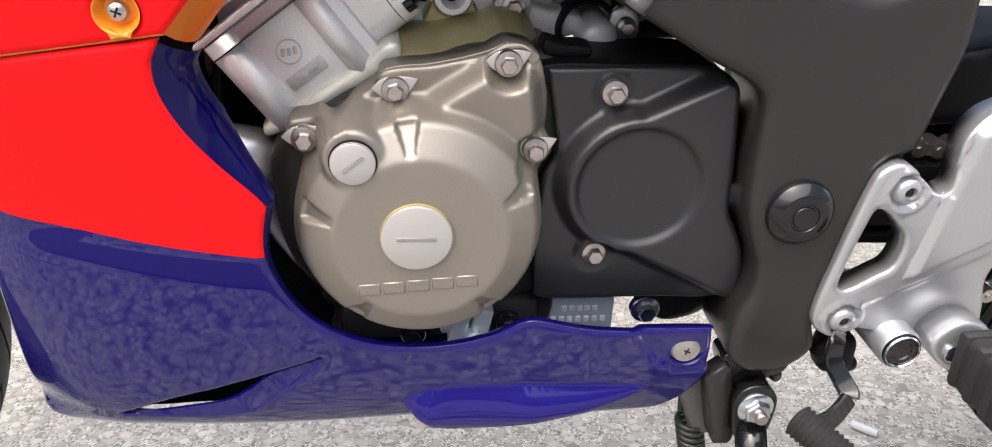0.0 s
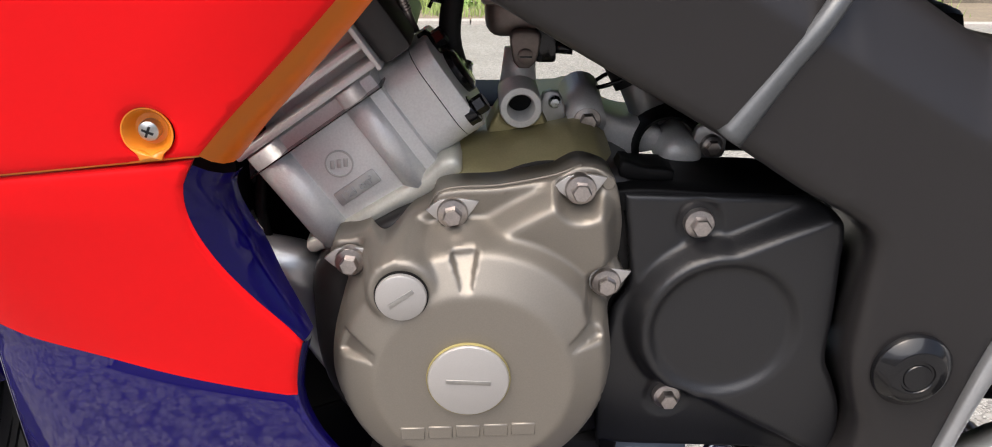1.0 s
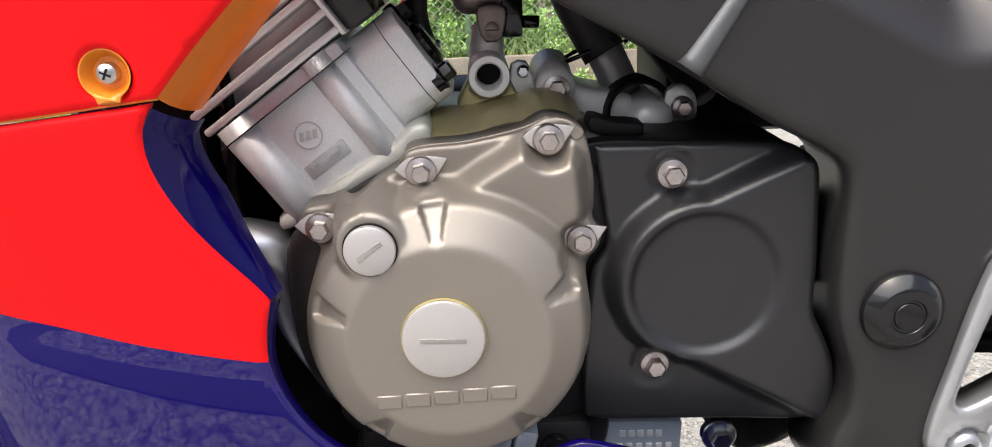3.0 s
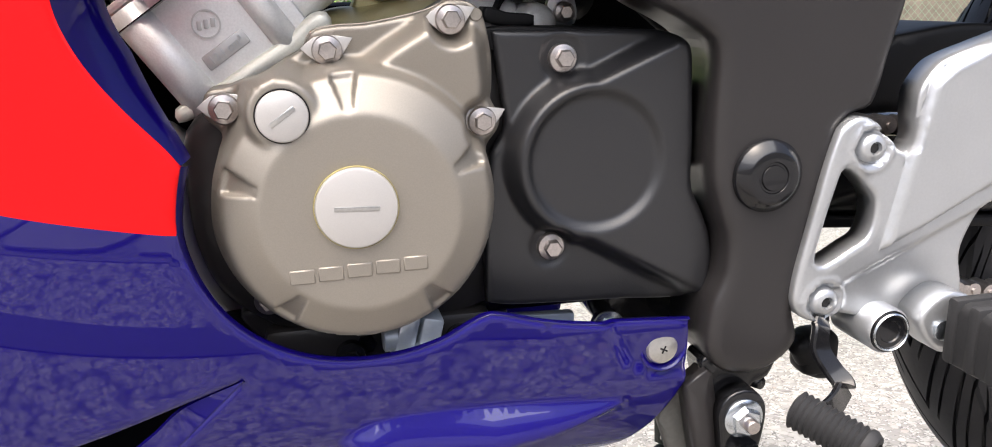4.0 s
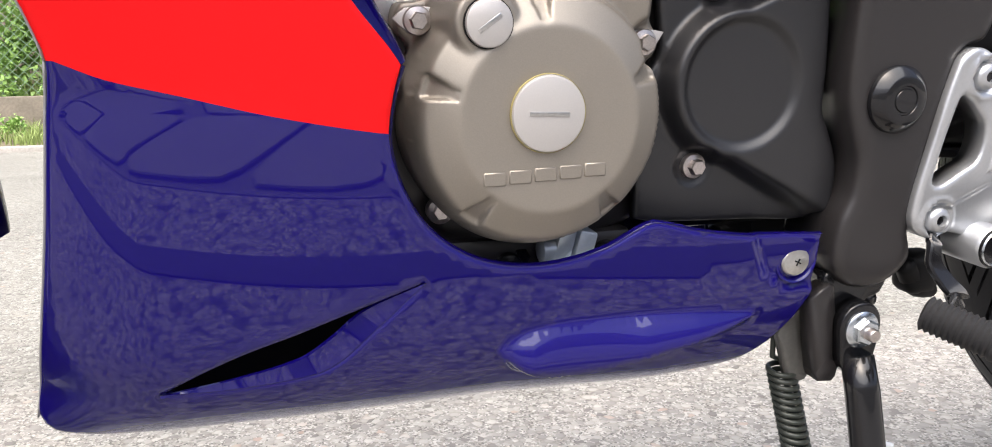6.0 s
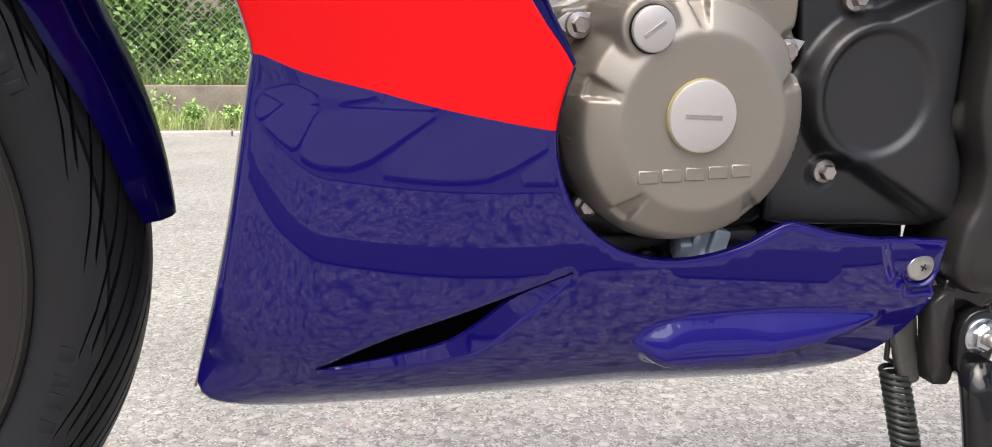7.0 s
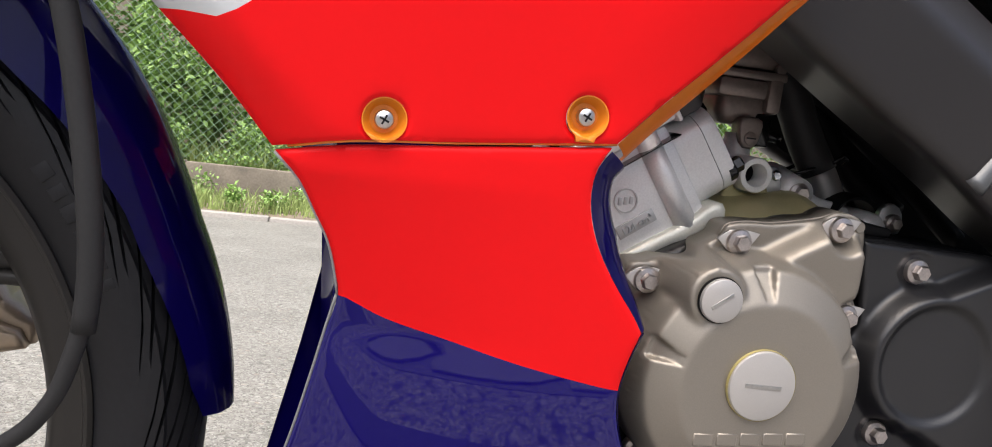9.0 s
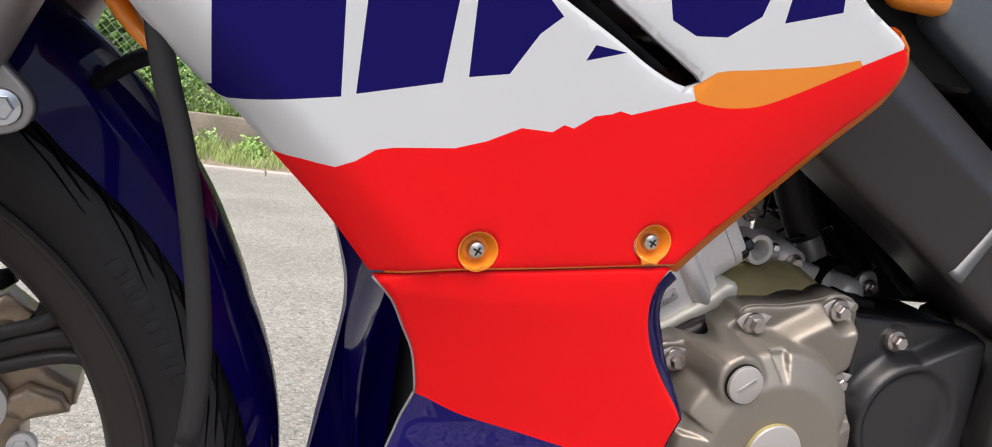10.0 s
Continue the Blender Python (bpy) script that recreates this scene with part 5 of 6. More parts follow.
# added black blocks that darken the gap between sprocket cover and frame
part("gap_blocker", join(block((0.176, -0.040, 0.366), (0.192, -0.020, 0.414), 0.002), block((0.182, -0.040, 0.290), (0.202, -0.020, 0.342), 0.002)), PLASTIC_AND_SHADE, frame_spar)

# ---- top of the engine, carburettor, hoses ----
eye = part("engine_mount_eye", lathe([(0, -0.029), (0.0066, -0.029), (0.0066, 0.003), (0.0075, 0.0045), (0.0105, 0.0045), (0.0112, 0.0035), (0.0112, -0.03)], (0.0278, 0.0065, 0.4732), n=36), CAST, motorcycle, "cast engine mounting eye")
# black disc inside the eye, shade of the bore put in as colour
part("eye_shade_disc", lathe([(0, -0.0135), (0.00655, -0.0135), (0.00655, -0.012), (0, -0.012)], (0.0278, 0.0065, 0.4732), n=24), PLASTIC_AND_SHADE, eye)
part("eye_web", prism([(0.0085, 0.446), (0.0165, 0.470), (0.0195, 0.4635), (0.0275, 0.461), (0.036, 0.4635), (0.039, 0.470), (0.0445, 0.450)], 0.010, 0.03, 0.002), CASTY, eye)
part("eye_pillar", tube([(0.0275, 0.034, 0.473), (0.0285, 0.036, 0.497)], [0.0105, 0.0085], 18, smoothed=False), CAST, eye)
part("cable_clip", prism([(0.040, 0.460), (0.040, 0.478), (0.048, 0.479), (0.052, 0.466), (0.050, 0.459)], 0.012, 0.016, 0.001), SATIN, eye)
hex_bolt(eye, (0.046, 0.011, 0.474), 0.005, 0.003, 0.0035, mat=ZINC)
boss = part("bolt_boss", join(tube([(0.0635, 0.010, 0.4635), (0.0635, 0.05, 0.470)], [0.0105, 0.0115], 20, smoothed=False),
                              prism([(0.0525, 0.456), (0.056, 0.470), (0.064, 0.4745), (0.071, 0.469), (0.082, 0.463), (0.105, 0.458), (0.105, 0.446), (0.07, 0.444)], 0.014, 0.05, 0.004)), CAST, motorcycle, "cast boss and bracket on the crankcase")
hex_bolt(boss, (0.0637, 0.010, 0.4643), 0.0085, 0.006, 0.0074)
starter = part("starter_motor", lathe([(0.0118, -0.07), (0.0118, -0.006), (0.0112, 0.001), (0.0094, 0.0044), (0.0056, 0.0064), (0, 0.007)], (0.1140, 0.004, 0.4465), n=32), CAST, motorcycle, "silver domed starter motor")
part("starter_boot", lathe([(0.0185, -0.03), (0.0195, -0.006), (0.0180, -0.002), (0.0158, -0.004)], (0.1085, 0.006, 0.4490), n=32), PLASTIC_AND_SHADE, starter)
part("starter_clip", prism([(0.122, 0.446), (0.1215, 0.461), (0.130, 0.465), (0.137, 0.459), (0.137, 0.446)], 0.004, 0.008, 0.001), SATIN, starter)
hex_bolt(starter, (0.130, 0.002, 0.4525), 0.0070, 0.005, 0.0060)
part("cable_tab", prism([(0.075, 0.449), (0.076, 0.457), (0.087, 0.454), (0.102, 0.452), (0.102, 0.447)], -0.035, -0.02, 0.0015), PLASTIC_AND_SHADE, sprocket)
carb = part("carburettor", join(block((0.0095, 0.031, 0.5025), (0.0465, 0.072, 0.526), 0.0085, segments=4), block((0.0065, 0.029, 0.520), (0.0485, 0.075, 0.533), 0.004)), material("dull_carburettor_casting", (0.24, 0.20, 0.18), 0.45, metal=0.6, grain=0.2, mottle=0.25, mottle_size=60, bump=0.2), motorcycle, "dull brown-grey cast carburettor with a float bowl")
CARBM = carb.data.materials[0]
part("bowl_flange", block((0.001, 0.026, 0.533), (0.052, 0.08, 0.5385), 0.0015), CARBM, carb)
part("carburettor_body", block((0.004, 0.030, 0.5385), (0.050, 0.085, 0.575), 0.006), CARBM, carb)
part("bowl_rib", block((0.040, 0.026, 0.512), (0.0505, 0.06, 0.536), 0.003), CARBM, carb)
part("drain_tab", prism([(0.0235, 0.507), (0.0245, 0.492), (0.0275, 0.4885), (0.033, 0.4885), (0.0365, 0.492), (0.038, 0.507)], 0.0235, 0.034, 0.0015), CARBM, carb)
part("drain_screw", lathe([(0.0042, -0.003), (0.0042, 0.001), (0.0034, 0.0015), (0, 0.0015)], (0.0308, 0.0235, 0.4952), n=20), CARBM, carb)
# black bar on the screw, colour in place of the slot's shade
part("screw_slot", block((0.0275, 0.0215, 0.4948), (0.0341, 0.0224, 0.4956), 0.0), GLOSSBLACK, carb)
part("drain_block", block((0.036, 0.030, 0.490), (0.048, 0.045, 0.512), 0.002), GLOSSBLACK, carb)
part("drain_spout", tube([(0.046, 0.035, 0.498), (0.057, 0.033, 0.4975)], 0.0035, 12, smoothed=False), GLOSSBLACK, carb)
for bx, bz in ((0.006, 0.541), (0.047, 0.541), (0.008, 0.562)):
    part("cover_screw", lathe([(0.0035, -0.003), (0.0035, 0.001), (0, 0.0015)], (bx, 0.028, bz), n=16), CARBM, carb)
part("intake_boot", tube([(0.003, 0.055, 0.552), (-0.02, 0.055, 0.548), (-0.05, 0.05, 0.54)], 0.019, 20, 0.01), RUBBER, carb)
vent_hose = part("breather_hose", tube([(-0.004, 0.045, 0.575), (-0.006, 0.035, 0.535), (-0.0095, 0.03, 0.505), (-0.005, 0.032, 0.485), (0.0, 0.036, 0.468)], 0.0060, 14, 0.006), RUBBER, motorcycle, "black rubber breather hose")
part("hose_clip", lathe([(0.0078, -0.003), (0.0086, -0.002), (0.0086, 0.002), (0.0078, 0.003)], (-0.0055, 0.032, 0.487), (0, 0, 1), 20), ZINC, vent_hose)
part("clip_ears", tube([(-0.012, 0.03, 0.522), (-0.018, 0.026, 0.524), (-0.02, 0.026, 0.520)], 0.0012, 6, smoothed=False), GLOSSBLACK, vent_hose)
coolant = part("coolant_hose", tube([(0.05, 0.055, 0.56), (0.065, 0.05, 0.535), (0.082, 0.045, 0.50), (0.094, 0.040, 0.478)], 0.0125, 18, 0.008), RUBBER, motorcycle, "black rubber coolant hose with a wire clamp")
part("wire_clamp", tube([(0.083 + 0.0135 * math.cos(a), 0.042 + 0.0135 * math.sin(a) * 0.8, 0.480 + 0.006 * math.cos(a)) for a in np.linspace(0, 6.28, 20)] + [(0.098, 0.03, 0.486), (0.103, 0.028, 0.492), (0.107, 0.029, 0.489), (0.104, 0.031, 0.485)], 0.0013, 6, smoothed=False), GLOSSBLACK, coolant)
part("coolant_pipe", tube([(0.093, 0.040, 0.481), (0.099, 0.036, 0.468), (0.104, 0.034, 0.455)], 0.0105, 18, 0.006), FORKP, coolant)
for k, pts in enumerate((((-0.03, 0.04, 0.60), (0.02, 0.07, 0.58), (0.09, 0.07, 0.54), (0.16, 0.06, 0.49), (0.22, 0.05, 0.44)), ((0.06, 0.09, 0.58), (0.10, 0.08, 0.53), (0.13, 0.06, 0.48), (0.15, 0.03, 0.455)), ((-0.02, 0.02, 0.57), (-0.012, 0.02, 0.545), (0.0, 0.03, 0.53)))):
    part("wiring_loom", tube(pts, (0.008, 0.010, 0.0035)[k], 10, 0.01), PLASTIC_AND_SHADE, vent_hose)
airbox = part("air_box", block((0.075, 0.085, 0.515), (0.30, 0.17, 0.64), 0.012), PLASTIC_AND_SHADE, motorcycle, "black plastic air box")
part("box_base", block((0.135, 0.075, 0.420), (0.30, 0.168, 0.513), 0.012), PLASTIC_AND_SHADE, airbox)
part("box_rib", tube([(0.085, 0.083, 0.54), (0.15, 0.08, 0.50), (0.20, 0.07, 0.47)], 0.004, 8, smoothed=False), PLASTIC_AND_SHADE, airbox)
radiator = part("radiator", block((-0.195, -0.01, 0.27), (-0.165, 0.09, 0.45), 0.006), PLASTIC_AND_SHADE, motorcycle, "black radiator behind the fairing")
part("radiator_tank", block((-0.198, -0.028, 0.30), (-0.160, -0.008, 0.45), 0.004), PLASTIC_AND_SHADE, radiator)
inner = part("inner_cowl", block((-0.15, 0.055, 0.20), (0.04, 0.115, 0.46), 0.006), PLASTIC_AND_SHADE, motorcycle, "black inner cowl behind the engine")
part("cowl_side", block((-0.16, -0.02, 0.40), (-0.115, 0.12, 0.60), 0.006), PLASTIC_AND_SHADE, inner)
part("cowl_back", block((-0.14, 0.06, 0.44), (-0.06, 0.12, 0.66), 0.006), PLASTIC_AND_SHADE, inner)
exhaust = part("exhaust_pipe", tube([(-0.118, 0.02, 0.455), (-0.132, 0.0, 0.425), (-0.118, -0.012, 0.396), (-0.090, -0.010, 0.385), (-0.085, 0.02, 0.33), (-0.06, 0.04, 0.27)], 0.0155, 22, 0.006), SATIN, motorcycle, "steel exhaust pipe bending under the cylinder")
part("pipe_collar", lathe([(0.0165, -0.004), (0.018, -0.002), (0.018, 0.002), (0.0165, 0.004)], (-0.122, -0.009, 0.402), (0.6, -0.2, -0.75), 24), CAST, exhaust)
part("clutch_cable", tube([(-0.11, 0.0, 0.50), (-0.104, -0.012, 0.455), (-0.108, -0.012, 0.42), (-0.10, 0.0, 0.36)], 0.003, 8, 0.01), PLASTIC_AND_SHADE, exhaust)

# ---- rear wheel, swingarm, chain, front brake ----
REAR = (0.683, MID, 0.286)
part("swingarm_pivot", block((0.224, 0.055, 0.325), (0.31, 0.084, 0.374), 0.006), PLASTIC_AND_SHADE, motorcycle, "black swingarm pivot tube")
part("shock_shield", block((0.240, 0.0855, 0.372), (0.34, 0.125, 0.402), 0.006), PLASTIC_AND_SHADE, motorcycle, "black plastic shield before the rear wheel")
rear_wheel = part("rear_rim", lathe([(0.223, 0.035), (0.2225, 0.040), (0.217, 0.041), (0.205, 0.035), (0.195, 0.02), (0.195, -0.02), (0.205, -0.035), (0.217, -0.041), (0.223, -0.035), (0.208, -0.02), (0.208, 0.02), (0.223, 0.035)], REAR, n=80), RIMP, motorcycle, "dark grey cast rear wheel")
tyre(REAR, 0.284, 0.052, "tyre", rear_wheel)
part("hub", lathe([(0, -0.06), (0.04, -0.06), (0.04, 0.06), (0, 0.06)], REAR, n=28), RIMP, rear_wheel)
for k in range(6):
    a = radians(20 + 60 * k)
    part("spoke", tube([(REAR[0] + r * math.cos(a), REAR[1], REAR[2] + r * math.sin(a)) for r in (0.2, 0.15, 0.03)], [0.02, 0.013, 0.016], 10), RIMP, rear_wheel)
swing = part("swingarm", block((0.19, -0.046, 0.338), (0.70, -0.020, 0.384), 0.006, turn=pose(0.2, 0, 0.35, 0, 4, 0) @ pose(-0.2, 0, -0.35)), GLOSSBLACK, motorcycle, "black steel swingarm")
part("swingarm_leg", block((0.19, 0.09, 0.338), (0.70, 0.116, 0.384), 0.006, turn=pose(0.2, 0, 0.35, 0, 4, 0) @ pose(-0.2, 0, -0.35)), GLOSSBLACK, swing)
part("chain_slider", block((0.20, -0.050, 0.331), (0.42, -0.018, 0.337), 0.002, turn=pose(0.2, 0, 0.35, 0, 4, 0) @ pose(-0.2, 0, -0.35)), PLASTIC_AND_SHADE, swing)
chain = part("drive_chain", tube([(0.20, -0.034, 0.394), (0.45, -0.034, 0.372), (0.66, -0.034, 0.352)], 0.0028, 8, 0.05), RUST, motorcycle, "oily steel drive chain")
part("lower_run", tube([(0.20, -0.034, 0.303), (0.45, -0.034, 0.262), (0.66, -0.034, 0.23)], 0.0028, 8, 0.05), RUST, chain)
bm = join(lathe([(0.0052, -0.008), (0.0056, -0.006), (0.0056, 0.006), (0.0052, 0.008), (0.0022, 0.0082), (0.0022, 0.0095), (0, 0.0095)], (-0.0064, 0, 0), n=14),
          lathe([(0.0052, -0.008), (0.0056, -0.006), (0.0056, 0.006), (0.0052, 0.008), (0.0022, 0.0082), (0.0022, 0.0095), (0, 0.0095)], (0.0064, 0, 0), n=14), block((-0.0064, -0.0079, -0.0036), (0.0064, -0.0062, 0.0036), 0.0004), block((-0.0064, 0.0062, -0.0036), (0.0064, 0.0079, 0.0036), 0.0004))
first = part("chain_link", bm, RUST, chain)
first.matrix_basis = pose(0.21, -0.034, 0.393, 0, 5, 0)
for k in range(1, 36):
    link = new("chain_link", first.data)
    link.parent = chain
    up = k < 18
    x = 0.21 + 0.0254 * (k % 18)
    link.matrix_basis = pose(x, -0.034, (0.394 - 0.088 * (x - 0.20)) if up else (0.303 - 0.16 * (x - 0.20)), 0, 5 if up else 9, 0)
part("heel_guard", sheet([(0.262, 0.39), (0.262, 0.42), (0.29, 0.428), (0.345, 0.434), (0.40, 0.440), (0.45, 0.43), (0.45, 0.385), (0.36, 0.385)], lambda x, z: -0.008, 0.08, 0.005, 0.015), PLASTIC_AND_SHADE, swing)

caliper = part("brake_caliper", prism([(-0.50, 0.36), (-0.432, 0.352), (-0.4234, 0.3347), (-0.404, 0.322), (-0.4036, 0.308), (-0.427, 0.300), (-0.436, 0.292), (-0.436, 0.262), (-0.50, 0.262)], 0.085, 0.12, 0.004, True), GOLD, motorcycle, "gold painted front brake caliper")
part("caliper_bracket", prism([(-0.50, 0.372), (-0.456, 0.378), (-0.445, 0.384), (-0.4299, 0.3712), (-0.437, 0.364), (-0.50, 0.352)], 0.082, 0.10, 0.002, True), GOLD, caliper)
part("caliper_step", prism([(-0.458, 0.308), (-0.43, 0.325), (-0.411, 0.318), (-0.406, 0.308), (-0.432, 0.302)], 0.074, 0.086, 0.003, True), GOLD, caliper)
part("caliper_step", prism([(-0.50, 0.345), (-0.440, 0.347), (-0.433, 0.336), (-0.45, 0.333), (-0.50, 0.333)], 0.078, 0.086, 0.002, True), GOLD, caliper)
part("caliper_pin", lathe([(0.021, -0.006), (0.021, 0.002), (0.0195, 0.003), (0.012, 0.003), (0.0115, 0.0015), (0.0105, 0.0045), (0, 0.0045)], (-0.4618, 0.0755, 0.3117), n=36), CAST, caliper)
hex_bolt(caliper, (-0.4325, 0.078, 0.2833), 0.010, 0.005, 0.009, mat=CAST)
part("banjo_joint", lathe([(0.011, -0.01), (0.011, 0.004), (0.007, 0.005), (0.006, 0.003), (0, 0.003)], (-0.4733, 0.08, 0.3845), n=22), GLOSSBLACK, caliper)
part("bleed_nipple", tube([(-0.457, 0.083, 0.389), (-0.450, 0.082, 0.3925), (-0.4415, 0.081, 0.397)], [0.004, 0.0065, 0.005], 12, smoothed=False), PLASTIC_AND_SHADE, caliper)
part("brake_pipe", tube([(-0.425, 0.085, 0.405), (-0.4215, 0.083, 0.388), (-0.424, 0.085, 0.372), (-0.432, 0.09, 0.360)], 0.0055, 10, 0.006), RUBBER, caliper)
disc = part("brake_disc", lathe([(0.106, -0.082), (0.106, -0.078), (0.065, -0.078), (0.065, -0.082), (0.106, -0.082)], FRONT, n=64), STEEL, front_wheel)

# tank, seat and nose close the machine above
part("fuel_tank", block((-0.16, -0.03, 0.70), (0.20, 0.10, 0.84), 0.05, segments=4), BLUE, motorcycle, "dark blue fuel tank")
part("tank_tray", block((-0.14, -0.03, 0.60), (0.28, 0.12, 0.69), 0.01), PLASTIC_AND_SHADE, motorcycle, "black tray under the tank")
SIDE = [(0.081, 0.652), (0.0788, 0.6393), (0.0875, 0.6307), (0.1314, 0.6084), (0.20, 0.572), (0.24, 0.56), (0.32, 0.57), (0.33, 0.70), (0.10, 0.70)]
part("side_panel", sheet(SIDE, lambda x, z: -0.05, 0.03, 0.010, 0.008), material("grey_blue_paint", (0.07, 0.085, 0.10), 0.3, coat=0.5, mottle=0.03), motorcycle, "grey-blue side panel under the seat")
part("tank_tab", block((0.040, -0.056, 0.6405), (0.084, -0.035, 0.70), 0.009, segments=3), ORANGE, motorcycle, "orange corner of the tank cover")
part("seat", block((0.20, -0.04, 0.64), (0.62, 0.11, 0.74), 0.03, segments=3), PLASTIC_AND_SHADE, motorcycle, "black seat")
part("tail_cowl", block((0.30, -0.06, 0.52), (0.85, 0.13, 0.63), 0.03, segments=3), PLASTIC_AND_SHADE, motorcycle, "dark tail cowl")
part("nose_cowl", block((-0.64, -0.15, 0.68), (-0.28, 0.22, 0.90), 0.06, segments=4), WHITE, motorcycle, "white nose cowl")
# out of view: keeps sky and its reflection off the mudguard
part("nose_shade_sheet", block((-0.63, -0.145, 0.668), (-0.30, 0.215, 0.679), 0.006), PLASTIC_AND_SHADE, motorcycle, "unseen black sheet under the nose, added to darken the mudguard")
part("indicator", block((-0.40, -0.10, 0.575), (-0.36, -0.06, 0.60), 0.01), ORANGE, motorcycle, "orange indicator")

# ---- far side of the road: kerb, weeds, low wall, fence and hedge ----
LEAF = material("leaf_green", (0.24, 0.39, 0.10), 0.55, grain=0.3, grain_size=60, mottle=0.5, mottle_size=3.0)
GRASS = material("grass_green", (0.27, 0.35, 0.11), 0.6, grain=0.3, grain_size=60, mottle=0.5, mottle_size=4.0)
PETAL = material("white_petals", (0.75, 0.74, 0.66), 0.6, mottle=0.2)
CONCRETE = material("stained_concrete", (0.19, 0.165, 0.13), 0.85, grain=0.35, grain_size=60, mottle=0.7, mottle_size=5.0, bump=0.6)
KERB = material("pale_kerb_stone", (0.36, 0.34, 0.31), 0.85, grain=0.3, grain_size=80, mottle=0.25, mottle_size=6.0, bump=0.5)
SOIL = material("dry_soil", (0.19, 0.155, 0.11), 0.9, grain=0.4, grain_size=50, mottle=0.4, mottle_size=6.0, bump=0.8)
WIRE = material("green_wire", (0.22, 0.33, 0.22), 0.5, metal=0.2, mottle=0.2)
EDGE = 4.75
rng = random.Random(5)
kerb = tagged(new("kerb"), "pale stone kerb along the road", "kerb", kind="structure")
for k in range(24):
    x = -6.0 + 0.5 * k
    ob = part("kerb_stone", block((x + 0.004, EDGE, -0.10), (x + 0.496, EDGE + 0.12, 0.028 + rng.uniform(-0.003, 0.003)), 0.008), KERB, kerb)
bm = bmesh.new()
n = 60
rows = []
for i in range(n + 1):
    row = []
    for j in range(9):
        x, y = -12 + 24 * i / n, EDGE + 0.12 + 1.4 * j / 8
        row.append(bm.verts.new((x, y, 0.02 + 0.012 * noise.noise(Vector((x * 2, y * 2, 0))) + 0.004 * j)))
    rows.append(row)
for a, b in zip(rows, rows[1:]):
    for j in range(8):
        bm.faces.new((a[j], b[j], b[j + 1], a[j + 1]))
tagged(part("verge", smooth(bm), SOIL, None, "strip of dry soil behind the kerb"), kind="structure", category="ground")
wall = tagged(new("low_wall"), "low weathered concrete wall below the fence", "wall", kind="structure")
for k in range(10):
    x = -6.0 + 1.2 * k
    part("wall_block", block((x + 0.003, 6.05, -0.1), (x + 1.197, 6.25, 0.285 + rng.uniform(-0.006, 0.006)), 0.012), CONCRETE, wall)
bank = block((-14, 6.26, -0.1), (14, 30, 0.22), 0.01)
tagged(part("raised_bank", bank, SOIL, None, "raised planted ground behind the wall"), kind="structure", category="ground")


def blades(name, count, x0, x1, y0, y1, z, tall, wide, mat, label, category):
    """Grass: bent tapering blades in tufts."""
    v, f = [], []
    tufts = [(rng.uniform(x0, x1), rng.uniform(y0, y1), rng.uniform(0.4, 1.0)) for _ in range(count // 14)]
    for _ in range(count):
        tx, ty, ts = rng.choice(tufts)
        x, y = tx + rng.gauss(0, 0.045), min(max(ty + rng.gauss(0, 0.045), y0), y1)
        h, w, a = tall * ts * rng.uniform(0.4, 1.15), wide * rng.uniform(0.6, 1.3), rng.uniform(0, 6.28)
        bend, d = rng.uniform(0.1, 0.7) * h, rng.uniform(0, 6.28)
        ux, uy, bx, by = math.cos(a) * w, math.sin(a) * w, math.cos(d) * bend, math.sin(d) * bend
        k = len(v)
        v += [(x - ux, y - uy, z), (x + ux, y + uy, z), (x + bx * 0.35 + ux * 0.7, y + by * 0.35 + uy * 0.7, z + h * 0.6), (x + bx * 0.35 - ux * 0.7, y + by * 0.35 - uy * 0.7, z + h * 0.6), (x + bx, y + by, z + h)]
        f += [(k, k + 1, k + 2, k + 3), (k + 3, k + 2, k + 4)]
    me = bpy.data.meshes.new(name)
    me.from_pydata(v, [], f)
    me.materials.append(mat)
    return tagged(new(name, me), label, category, kind="stuff")


def leaves(name, clumps, count, size, mat, label, category, flowers=0, fmat=None):
    """Small folded leaves round many shoots."""
    v, f, mi = [], [], []
    for i in range(count + flowers):
        cx, cy, cz, r = rng.choice(clumps)
        d = Vector((rng.gauss(0, 1), rng.gauss(0, 1), rng.gauss(0, 1))).normalized() * r * rng.uniform(0.35, 1.05)
        c = Vector((cx, cy, cz)) + Vector((d.x, d.y, d.z * 1.15))
        s = size * rng.uniform(0.5, 1.3) * (0.6 if i >= count else 1)
        q = Euler((rng.uniform(-1, 1), rng.uniform(-1, 1), rng.uniform(0, 6.28))).to_matrix()
        k = len(v)
        for p in ((0, 0, 0), (0.5, 0.28, 0.1), (1, 0, 0), (0.5, -0.28, 0.1)):
            v.append(tuple(c + q @ (Vector(p) * s)))
        f += [(k, k + 1, k + 2), (k, k + 2, k + 3)]
        mi += [1 if i >= count else 0] * 2
    me = bpy.data.meshes.new(name)
    me.from_pydata(v, [], f)
    me.materials.append(mat)
    if fmat:
        me.materials.append(fmat)
    me.polygons.foreach_set("material_index", mi)
    return tagged(new(name, me), label, category, kind="stuff")


blades("verge_grass", 9000, -3.2, 3.2, EDGE + 0.22, 6.02, 0.02, 0.16, 0.004, GRASS, "rough yellow-green grass along the kerb", "grass")
weeds = [(rng.uniform(-3.2, 3.2), rng.uniform(EDGE + 0.3, 5.95), rng.uniform(0.05, 0.14), rng.uniform(0.05, 0.12)) for _ in range(60)]
leaves("weeds", weeds, 12000, 0.035, LEAF, "low leafy weeds with small white flowers", "weeds", 260, PETAL)
